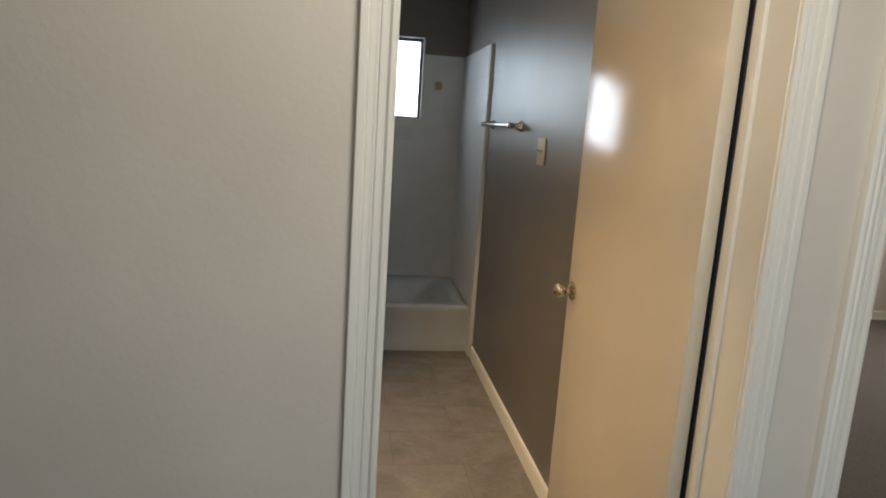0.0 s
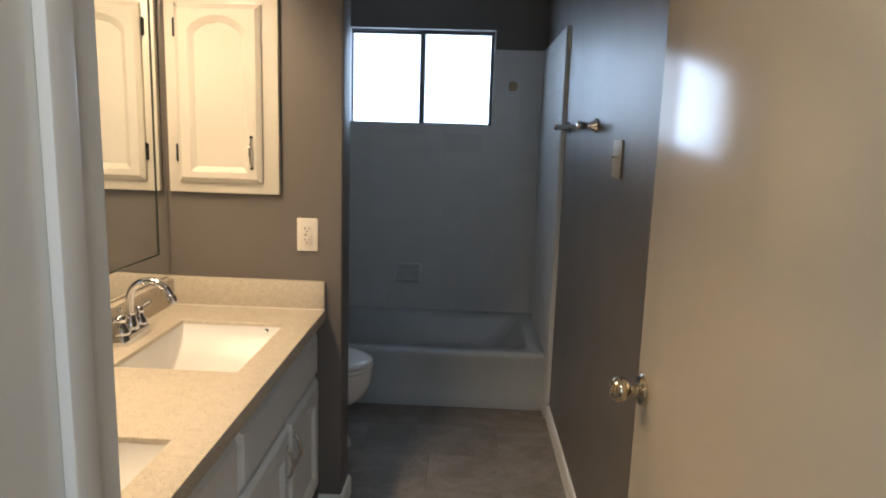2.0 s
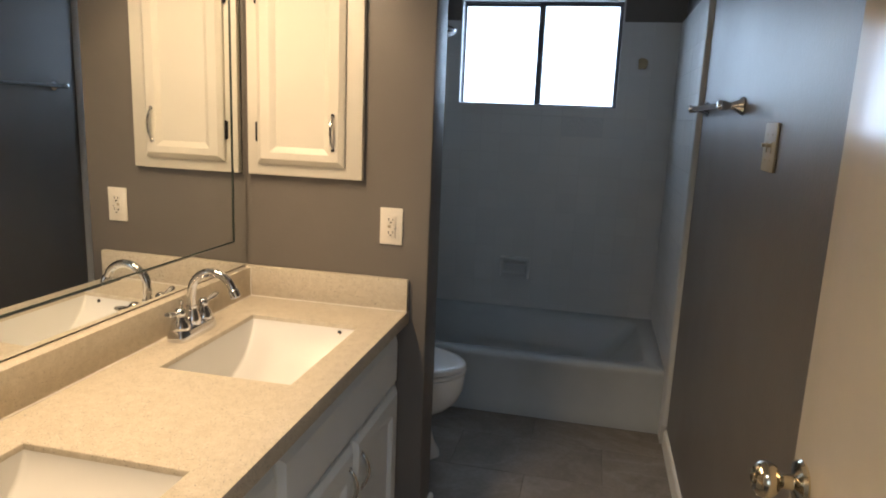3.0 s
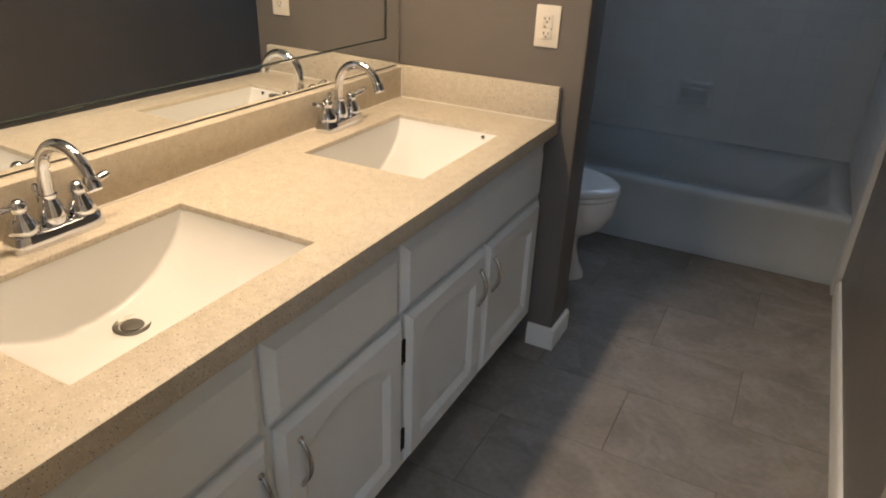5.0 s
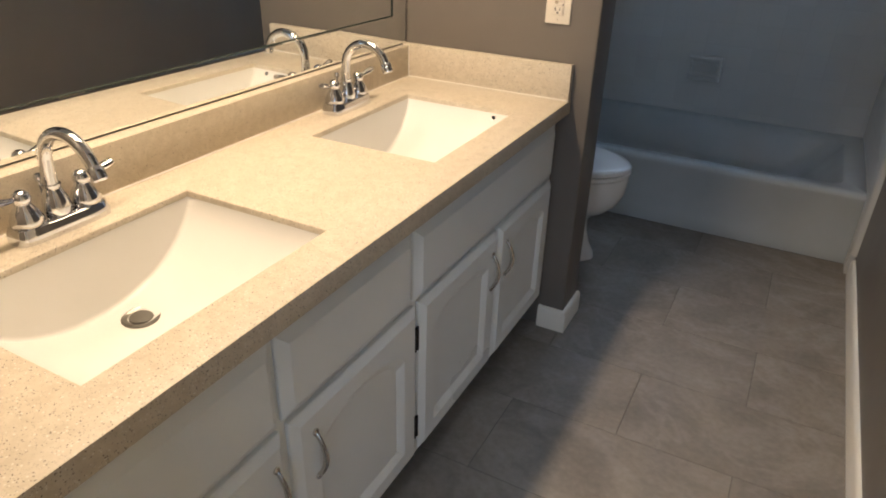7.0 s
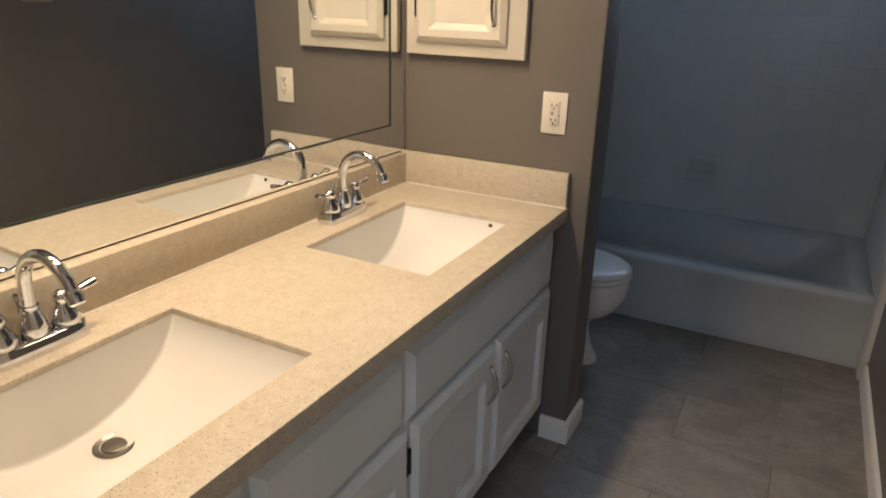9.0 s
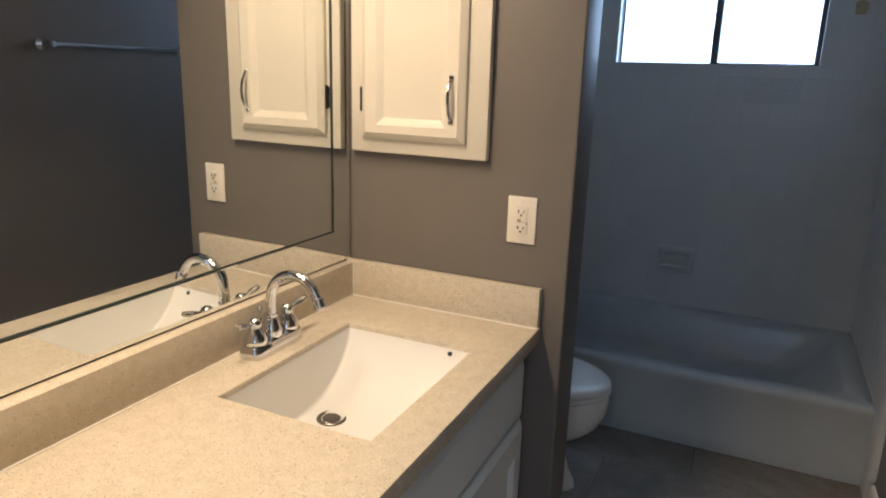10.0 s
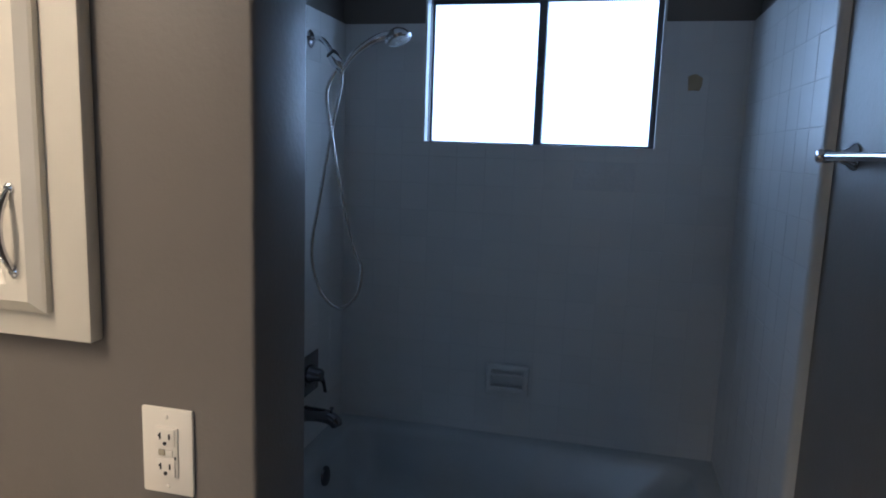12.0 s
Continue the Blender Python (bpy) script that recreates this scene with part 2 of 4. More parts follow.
def plate(bm, us, vs, holes, w0, w1, place):
    """A slab over the grid us x vs between w0 and w1, without the cells in holes; place maps (u, v, w) to a point."""
    cells = {(i, j) for i in range(len(us) - 1) for j in range(len(vs) - 1)} - set(holes)
    made = {}

    def vert(i, j, k):
        if (i, j, k) not in made:
            made[i, j, k] = bm.verts.new(place(us[i], vs[j], (w0, w1)[k]))
        return made[i, j, k]

    for i, j in cells:
        for k in (0, 1):
            bm.faces.new([vert(i, j, k), vert(i + 1, j, k), vert(i + 1, j + 1, k), vert(i, j + 1, k)])
        for (di, dj), (a, b) in {(-1, 0): ((i, j), (i, j + 1)), (1, 0): ((i + 1, j), (i + 1, j + 1)), (0, -1): ((i, j), (i + 1, j)), (0, 1): ((i, j + 1), (i + 1, j + 1))}.items():
            if (i + di, j + dj) not in cells:
                bm.faces.new([vert(*a, 0), vert(*b, 0), vert(*b, 1), vert(*a, 1)])
    return bm


def soften(bm, width, seg=2):
    bmesh.ops.recalc_face_normals(bm, faces=bm.faces)
    sharp = [e for e in bm.edges if len(e.link_faces) == 2 and e.calc_face_angle(0) > 1.0]
    bmesh.ops.bevel(bm, geom=sharp, offset=width, segments=seg, profile=0.5, affect="EDGES")
    return bm


def profile_strip(bm, profile, start, end, out, up):
    """Extrudes (out, up) pairs from start to end: trim, casing, baseboard."""
    out, up = Vector(out), Vector(up)
    rings = [[Vector(p) + out * a + up * b for a, b in profile] for p in (start, end)]
    loft(bm, rings)
    return bm

# ---- the plan ----
YB, YT, YTR = 1.876, 1.047, 0.955         # tiled back wall, tub front, where the side tiles begin
XM, XS, XT = -1.490, -1.535, -0.022       # mirror wall, alcove wall, tiled face of the right wall
STUB_X, STUB_Y = -0.878, 0.142            # free end and thickness of the stub wall
YH, YJ = -1.914, -1.753                   # hall face and bath face of the door wall
LJ, RJ = -0.746, -0.053                   # the bath door's jambs
CEIL, HEAD = 2.385, 2.04
WX0, WX1, WZ0, WZ1 = -1.195, -0.311, 1.463, 2.026   # bath window's opening
R2A, R2B = 0.195, 0.91                    # the next room's doorway

# ---- structure ----
xz = lambda u, v, w: (u, w, v)
wall_back = structure("wall_back", plate(bmesh.new(), [XS - 0.1, WX0, WX1, 0.1], [0, WZ0, WZ1, CEIL], [(1, 1)], YB + 0.012, YB + 0.15, xz), M_GREY, "dark taupe painted wall above white tiles, with a window", "wall")
wall_right = structure("wall_right", solid(0, 0.1, YJ, YB + 0.012, 0, CEIL), M_GREY, "taupe grey painted bathroom wall with a towel bar", "wall")
wall_mirror = structure("wall_mirror", solid(XM - 0.13, XM, YJ, 0, 0, CEIL), M_GREY, "taupe grey wall behind the vanity mirror", "wall")
SKEW = radians(-0.8)                      # the vanity wall runs slightly out of square
wall_mirror.matrix_world = Matrix.Translation((XM, 0, 0)) @ Matrix.Rotation(SKEW, 4, "Z") @ Matrix.Translation((-XM, 0, 0))
wall_alcove = structure("wall_alcove", solid(XS - 0.1, XS, 0, YB + 0.012, 0, CEIL), M_GREY, "taupe grey wall behind toilet and shower", "wall")
wall_stub = structure("wall_stub", soften(solid(XS, STUB_X, 0, STUB_Y, 0, CEIL), 0.006, 3), M_GREY, "short taupe grey wall between vanity and toilet", "wall")
door_holes = [(1, 0), (3, 0)]
us = [-3.0, LJ - 0.02, RJ + 0.02, R2A - 0.02, R2B + 0.02, 4.2]
half = (YH + YJ) / 2
structure("wall_hall", plate(bmesh.new(), us, [0, HEAD + 0.02, CEIL], door_holes, YH, half, xz), M_HALL, "pale beige textured hall wall beside the bathroom door", "wall")
structure("wall_door", plate(bmesh.new(), [XM - 0.13] + us[1:3] + [0.1], [0, HEAD + 0.02, CEIL], [(1, 0)], half, YJ, xz), M_GREY, "taupe grey inner face of the door wall", "wall")
structure("wall_room_near", plate(bmesh.new(), [0.1] + us[3:], [0, HEAD + 0.02, CEIL], [(1, 0)], half, YJ, xz), M_HALL, "pale inner wall of the next room", "wall")
structure("wall_room_side", solid(0.1, 0.13, YJ, 2.05, 0, CEIL), M_HALL, "pale side wall of the next room", "wall")
structure("wall_room_far", solid(0.1, 4.2, 2.05, 2.15, 0, CEIL), M_HALL, "pale far wall of the next room", "wall")
yz = lambda u, v, w: (w, u, v)
# openings in the next two walls are added to let the daylight lamps in
structure("wall_room_added_window", plate(bmesh.new(), [YJ, 0.0, 1.2, 2.05], [0, 0.9, 2.1, CEIL], [(1, 1)], 4.0, 4.2, yz), M_HALL, "pale wall with an added, unseen window in the next room", "wall")
structure("wall_hall_rear", plate(bmesh.new(), [-3.0, -0.8, 1.3, 4.2], [0, 0.9, 2.1, CEIL], [(1, 1)], -4.4, -4.2, xz), M_HALL, "pale rear wall behind the hall, with an added, unseen window", "wall")
structure("wall_hall_left", solid(-3.1, -3.0, -4.4, YJ, 0, CEIL), M_HALL, "pale end wall of the hall", "wall")
structure("wall_hall_right", solid(4.2, 4.3, -4.4, 2.15, 0, CEIL), M_HALL, "pale end wall of the hall", "wall")
structure("ceiling", solid(-3.1, 4.3, -4.4, YB + 0.15, CEIL, CEIL + 0.1), M_CEIL, "white painted ceiling", "ceiling")
structure("ceiling_room", solid(0.1, 4.3, YB + 0.15, 2.15, CEIL, CEIL + 0.1), M_CEIL, "white ceiling of the next room", "ceiling")
floor = structure("floor", solid(XS - 0.1, 0.1, YH + 0.03, YB + 0.15, -0.1, -0.0018), M_GROUT_F, "grey stone-look porcelain tile floor", "floor")
structure("floor_hall", solid(-3.1, 4.3, -4.4, YH + 0.03, -0.1, 0.006), M_CARPET, "brown carpet in the hall", "carpet")
structure("floor_room", solid(0.1, 4.3, YH + 0.03, 2.15, -0.1, 0.006), M_CARPET, "dark brown carpet in the next room", "carpet")

# baseboards
BOARD = [(0, 0), (0.013, 0), (0.013, 0.066), (0.010, 0.073), (0.006, 0.078), (0, 0.080)]


def baseboard(start, end, out):
    return structure("baseboard", profile_strip(bmesh.new(), BOARD, start, end, out, (0, 0, 1)), M_TRIM, "white painted wooden baseboard", "baseboard")


baseboard((0, YJ + 0.012, 0), (0, YTR - 0.023, 0), (-1, 0, 0))
baseboard((-0.962, 0, 0), (STUB_X - 0.0005, 0, 0), (0, -1, 0))
baseboard((STUB_X, -0.013, 0), (STUB_X, STUB_Y + 0.013, 0), (1, 0, 0))
baseboard((XS, STUB_Y, 0), (STUB_X - 0.0005, STUB_Y, 0), (0, 1, 0))
baseboard((XS, STUB_Y + 0.013, 0), (XS, YT, 0), (1, 0, 0))
baseboard((0.13, 2.05, 0.006), (4.0, 2.05, 0.006), (0, -1, 0))
baseboard((-3.0, YH, 0.006), (LJ - 0.07, YH, 0.006), (0, -1, 0))

# door casings: fluted, mitred as one frame a side
CASING = [(0, 0), (0, 0.010), (0.003, 0.0135), (0.009, 0.0145), (0.012, 0.0115), (0.014, 0.0085), (0.017, 0.0115), (0.021, 0.013), (0.026, 0.0125), (0.028, 0.009), (0.030, 0.009), (0.033, 0.013), (0.039, 0.015), (0.043, 0.014), (0.045, 0.0115), (0.048, 0.016), (0.055, 0.018), (0.060, 0.016), (0.062, 0.012), (0.062, 0)]


def casing(name, x0, x1, y, out, low, label):
    """Runs up one side of an opening, across and down the other; the profile's width points away from it."""
    bm = bmesh.new()
    rings = []
    for x, z, dx, dz in ((x0, low, -1, 0), (x0, HEAD + 0.005, -1, 1), (x1, HEAD + 0.005, 1, 1), (x1, low, 1, 0)):
        rings.append([Vector((x + dx * a, y + out * b, z + dz * a)) for a, b in CASING])
    loft(bm, rings)
    return structure(name, bm, M_TRIM, label, "casing", 38)


casing("casing_bath_hall", LJ + 0.003, RJ + 0.003, YH, -1, 0.006, "white fluted wooden casing round the bathroom door")
casing("casing_bath_inner", LJ - 0.005, RJ + 0.005, YJ, 1, 0.0, "white fluted wooden casing inside the bathroom")
casing("casing_room", R2A - 0.005, R2B + 0.005, YH, -1, 0.006, "white fluted wooden casing of the next doorway")


def jamb(name, x0, x1, label):
    bm = bmesh.new()
    box(bm, x0 - 0.019, x0, YH - 0.002, YJ + 0.002, 0, HEAD)
    box(bm, x1, x1 + 0.019, YH - 0.002, YJ + 0.002, 0, HEAD)
    box(bm, x0 - 0.019, x1 + 0.019, YH - 0.002, YJ + 0.002, HEAD, HEAD + 0.019)
    for a, b in ((x0, x0 + 0.011), (x1 - 0.011, x1)):
        box(bm, a, b, YJ - 0.078, YJ - 0.045, 0, HEAD, 0.003)
    box(bm, x0 + 0.0115, x1 - 0.0115, YJ - 0.078, YJ - 0.045, HEAD - 0.011, HEAD, 0.003)
    return structure(name, bm, M_TRIM, label, "door frame")


jamb("jamb_bath", LJ, RJ, "white painted wooden door jamb with a stop")
jamb("jamb_room", R2A, R2B, "white painted wooden jamb of the next doorway")
# dark strip added where the gap behind the hinge edge lies in shade
structure("hinge_gap_strip", solid(RJ - 0.0105, RJ - 0.0005, YJ - 0.0445, YJ - 0.004, 0.012, HEAD - 0.012, bevel=0.001), M_GAP_SHADE, "dark navy strip standing in for shade in the hinge-side gap", "door seal")
strike_form = bmesh.new()
box(strike_form, LJ, LJ + 0.0025, YJ - 0.040, YJ - 0.003, 0.925, 0.972, 0.001)
tube(strike_form, spline([(LJ + 0.001, YJ - 0.006, 0.954), (LJ + 0.004, YJ, 0.954), (LJ + 0.003, YJ + 0.007, 0.954)], 4), 0.014, 16, 0.12)
structure("strike_plate", strike_form, M_TARNISH, "tarnished brass strike plate with a curved lip on the jamb", "strike plate")

# ---- bathroom door ----


def door_knob(parent, m):
    m = m @ Matrix.Scale(0.89, 4)
    k = part("knob", lathe(bmesh.new(), [(0.0, 0.0), (0.031, 0.0), (0.033, 0.003), (0.030, 0.008), (0.018, 0.011), (0.011, 0.014), (0.0095, 0.026), (0.012, 0.031), (0.021, 0.036), (0.0255, 0.044), (0.026, 0.051), (0.023, 0.059), (0.016, 0.064), (0.012, 0.0625), (0.0, 0.062)], m, 32), M_BRASS, parent, "polished brass round door knob", 40)
    part("key_button", lathe(bmesh.new(), [(0.0, 0.0615), (0.008, 0.0615), (0.008, 0.065), (0.006, 0.067), (0.0, 0.067)], m, 16), M_BRASS, k)


DOOR_L = 0.702
door = thing("door_bath", "cream painted flush bathroom door standing open", "door", (-0.068, -1.786, 0))
door.rotation_euler = (0, 0, radians(1.65))
part("leaf", solid(-0.034, 0, 0.0, DOOR_L, 0.012, 2.03, bevel=0.0018), M_DOOR, door)
door_knob(door, pose(-0.034, DOOR_L - 0.040, 0.966, 0, -90, 0))
door_knob(door, pose(0.0, DOOR_L - 0.040, 0.966, 0, 90, 0) @ Matrix.Scale(0.75, 4))
part("latch_plate", soften(solid(-0.030, -0.006, DOOR_L, DOOR_L + 0.0015, 0.932, 0.992), 0.0006), M_BRASS, door, "brass latch plate")
for hz in (0.22, 1.84):
    bm = bmesh.new()
    tube(bm, [(0.004, -0.004, hz - 0.045), (0.004, -0.004, hz + 0.045)], 0.0055, 12)
    part("hinge", bm, M_BRASS, door, "brass butt hinge")

# ---- window ----
window = structure("window_bath", plate(bmesh.new(), [WX0, WX0 + 0.010, WX1 - 0.010, WX1], [WZ0, WZ0 + 0.005, WZ1 - 0.012, WZ1], [(1, 1)], 1.925, 1.985, xz), M_ALU, "aluminium sliding window with two frosted panes", "window")


def sash(x0, x1, y0, y1, stile_l, stile_r, low):
    bm = plate(bmesh.new(), [x0, x0 + stile_l, x1 - stile_r, x1], [WZ0 + 0.005, WZ0 + low, WZ1 - 0.026, WZ1 - 0.012], [(1, 1)], y0, y1, xz)
    s = part("sash", soften(bm, 0.002, 1), M_ALU, window)
    p = part("pane", solid(x0 + stile_l - 0.003, x1 - stile_r + 0.003, (y0 + y1) / 2 - 0.003, (y0 + y1) / 2 + 0.003, WZ0 + low - 0.002, WZ1 - 0.023), M_FROST, s, "frosted window glass")
    p.visible_shadow = False
    return s


sash(WX0 + 0.010, -0.735, 1.957, 1.977, 0.006, 0.026, 0.009)
sash(-0.768, WX1 - 0.010, 1.932, 1.952, 0.030, 0.018, 0.012)
part("latch", soften(solid(-0.762, -0.748, 1.918, 1.932, 1.70, 1.76), 0.003), M_ALU, window)
# plastered reveal of the opening
bm = bmesh.new()
box(bm, WX0 - 0.0, WX0 + 0.008, YB + 0.001, 1.925, WZ0 + 0.0045, WZ1 - 0.0045)
box(bm, WX1 - 0.008, WX1, YB + 0.001, 1.925, WZ0 + 0.0045, WZ1 - 0.0045)
box(bm, WX0, WX1, YB - 0.002, 1.925, WZ0, WZ0 + 0.004, 0.001)
box(bm, WX0, WX1, YB + 0.001, 1.925, WZ1 - 0.004, WZ1)
structure("window_reveal", bm, M_TILE, "glazed white tile lining of the window opening", "reveal")

# ---- mirror ----
mirror = thing("wall_mirror_panel", "large frameless wall mirror with bevelled mirror strips round it", "mirror", (XM, 0, 0))
mirror.rotation_euler = (0, 0, SKEW)
MY0, MY1, MZ0, MZ1, MB = -1.72, -0.003, 0.888, 1.90, 0.081
part("glass", solid(0.0005, 0.003, MY0 + MB, MY1 - MB, MZ0 + MB + 0.007, MZ1 - MB), M_MIRROR, mirror)
inner = [(MY0 + MB, MZ0 + MB + 0.007), (MY1 - MB, MZ0 + MB + 0.007), (MY1 - MB, MZ1 - MB), (MY0 + MB, MZ1 - MB)]
outer = [(MY0, MZ0), (MY1, MZ0), (MY1, MZ1), (MY0, MZ1)]
for i in range(4):
    j = (i + 1) % 4
    bm = bmesh.new()
    a, b, c, d = outer[i], outer[j], inner[j], inner[i]
    shrink = lambda p, q, k: (p[0] + (q[0] - p[0]) * k, p[1] + (q[1] - p[1]) * k)
    a2, b2 = shrink(a, d, 0.06), shrink(b, c, 0.06)
    d2, c2 = shrink(d, a, 0.05), shrink(c, b, 0.05)
    rings = [[(x, y, z) for x, (y, z) in ((0.001, a), (0.003, a), (0.0048, a2), (0.0056, d2), (0.0044, d), (0.001, d))],
             [(x, y, z) for x, (y, z) in ((0.001, b), (0.003, b), (0.0048, b2), (0.0056, c2), (0.0044, c), (0.001, c))]]
    loft(bm, rings)
    part("bevelled_strip", bm, M_MIRROR, mirror, "bevelled mirror strip", 3)
    e = bmesh.new()
    tube(e, [(0.0046, *d), (0.0046, *c)], 0.0020, 6)
    part("dark_edge", e, M_DARKGAP, mirror)

# ---- vanity ----
H, CX = 0.788, -0.933
VY0 = -1.749


def panel_door(bm, w, h, stile, rail, arch, t=0.019, edge=0.016, raised=True):
    """A framed cabinet door lying in x (width), z (height), facing -y; its back at y = 0."""
    n = 16
    x0, x1, z0, z1 = stile, w - stile, rail, h - rail - arch
    inner = [(x0, z0), (x1, z0)]
    outer_ = [(0, 0), (w, 0)]
    for i in range(n + 1):
        s = i / n
        x = x1 + (x0 - x1) * s
        rise = arch * max(0.0, 1 - (2 * s - 1) ** 2) ** 0.7 if arch else 0
        inner.append((x, z1 + rise))
        outer_.append((w - w * s, h))
    mid = (w / 2, h / 2)

    def grow(pts, d):
        out = []
        for x, z in pts:
            out.append((x + (d if x > mid[0] + 1e-6 else -d if x < mid[0] - 1e-6 else 0), z + (d if z > mid[1] else -d)))
        return out

    at = lambda pts, y: [Vector((x, y, z)) for x, z in pts]
    rings = [at(outer_, 0), at(outer_, -t + edge * 0.75), at(grow(outer_, -edge * 0.2), -t + edge * 0.55), at(grow(outer_, -edge * 0.9), -t + edge * 0.08), at(grow(outer_, -edge), -t), at(inner, -t), at(grow(inner, -0.003), -t + 0.0015), at(grow(inner, -0.016), -t + 0.009), at(grow(inner, -0.018), -t + 0.0105)]
    if raised:
        rings += [at(grow(inner, -0.013), -t + 0.0105), at(grow(inner, -0.034), -t + 0.0045)]
    loft(bm, rings)
    return bm


def slab_front(bm, w, h, t=0.019):
    """A false drawer front: a plain slab with a moulded edge."""
    at = lambda d, y: [Vector((x, y, z)) for x, z in ((d, d), (w - d, d), (w - d, h - d), (d, h - d))]
    loft(bm, [at(0, 0), at(0, -t + 0.014), at(0.002, -t + 0.0115), at(0.018, -t + 0.0015), at(0.020, -t), at(0.024, -t)])
    return bm


def arch_pull(m, length=0.102, rise=0.021):
    """An arched pull standing on -y, its ends along z."""
    bm = bmesh.new()
    pts, rad = [], []
    for i in range(17):
        s = i / 16
        pts.append((0, -rise * math.sin(math.pi * s) ** 0.75 + 0.001, (s - 0.5) * length))
        rad.append(0.0034 + 0.0014 * math.sin(math.pi * s))
    tube(bm, pts, rad, 10, 1.25)
    for z in (-length / 2, length / 2):
        lathe(bm, [(0, 0), (0.007, 0), (0.0065, 0.003), (0.004, 0.005), (0, 0.005)], Matrix.Translation((0, 0, z)) @ pose(0, 0, 0, 90, 0, 0), 14)
    bm.transform(m)
    return bm


def hinge_leaf(m):
    bm = bmesh.new()
    box(bm, -0.006, 0.006, -0.004, 0.0, -0.027, 0.027, 0.001, 1)
    tube(bm, [(0.0, -0.005, -0.03), (0.0, -0.005, 0.03)], 0.0035, 8)
    bm.transform(m)
    return bm


vanity = thing("vanity_cabinet", "white painted double vanity cabinet with arched panel doors", "vanity")
FACE = -0.972
part("side_panel", solid(XM + 0.004, FACE - 0.021, VY0, VY0 + 0.016, 0.106, 0.745), M_CAB, vanity)
part("side_panel", solid(XM + 0.004, FACE - 0.021, -0.020, -0.004, 0.106, 0.745), M_CAB, vanity)
part("bottom_panel", solid(XM + 0.004, FACE - 0.021, VY0 + 0.017, -0.021, 0.106, 0.120), M_CAB, vanity)
part("toe_kick", solid(-1.06, -1.045, VY0, -0.004, 0.0, 0.106), M_CAB, vanity)
yzf = lambda u, v, w: (w, u, v)
cells = [(1, 1), (3, 1), (5, 1), (7, 1), (1, 3), (3, 3), (5, 3), (7, 3)]
part("face_frame", soften(plate(bmesh.new(), [VY0, -1.705, -1.30, -1.225, -0.875, -0.81, -0.455, -0.39, -0.06, -0.004], [0.106, 0.15, 0.53, 0.58, 0.715, 0.748], cells, FACE - 0.02, FACE, yzf), 0.0015, 1), M_CAB, vanity)
turn = pose(0, 0, 0, 0, 0, 90)   # front faces +x, width runs along +y
SLABS = [(-1.692, -1.275), (-1.262, -0.861), (-0.850, -0.038)]
for a, b in SLABS:
    bm = slab_front(bmesh.new(), b - a, 0.164)
    bm.transform(Matrix.Translation((FACE + 0.001, a, 0.556)) @ turn)
    part("drawer_front", bm, M_CAB, vanity, angle=10)
DOORS = [(-1.742, -1.272, 1, 1, -1.301), (-1.252, -0.846, 0, 1, -1.201), (-0.828, -0.428, 1, 0, -0.466), (-0.416, -0.028, 0, 0, -0.375)]
for a, b, far, arch, hy in DOORS:
    bm = panel_door(bmesh.new(), b - a, 0.416, 0.058, 0.052, 0.050 if arch else 0.030, raised=False)
    bm.transform(Matrix.Translation((FACE + 0.001, a, 0.127)) @ turn)
    d = part("door", bm, M_CAB, vanity, angle=10)
    part("handle", arch_pull(Matrix.Translation((FACE + 0.020, hy, 0.439)) @ turn), M_NICKEL, d, "brushed nickel arched pull")
    gy = a - 0.004 if far else b + 0.004
    for gz in (0.202, 0.452):
        part("hinge", hinge_leaf(Matrix.Translation((FACE + 0.004, gy, gz)) @ turn), M_BRONZE, d, "dark bronze hinge")

# countertop with two sink cut-outs, and its splashes
SX0, SX1 = -1.359, -1.026
SINKS = [(-1.518, -1.042), (-0.655, -0.207)]
counter = thing("countertop", "beige speckled quartz countertop with two undermount sink cut-outs", "countertop")
bm = plate(bmesh.new(), [XM - 0.028, SX0, SX1, CX], [VY0, SINKS[0][0], SINKS[0][1], SINKS[1][0], SINKS[1][1], -0.002], [(1, 1), (1, 3)], H - 0.040, H, lambda u, v, w: (u, v, w))
part("slab", soften(bm, 0.0025, 2), M_QUARTZ, counter)
part("backsplash", solid(XM - 0.028, -1.465, VY0, -0.024, H, 0.884, bevel=0.002), M_QUARTZ, counter)
part("side_splash", solid(XM + 0.002, -0.936, -0.023, -0.002, H, 0.888, bevel=0.002), M_QUARTZ, counter)


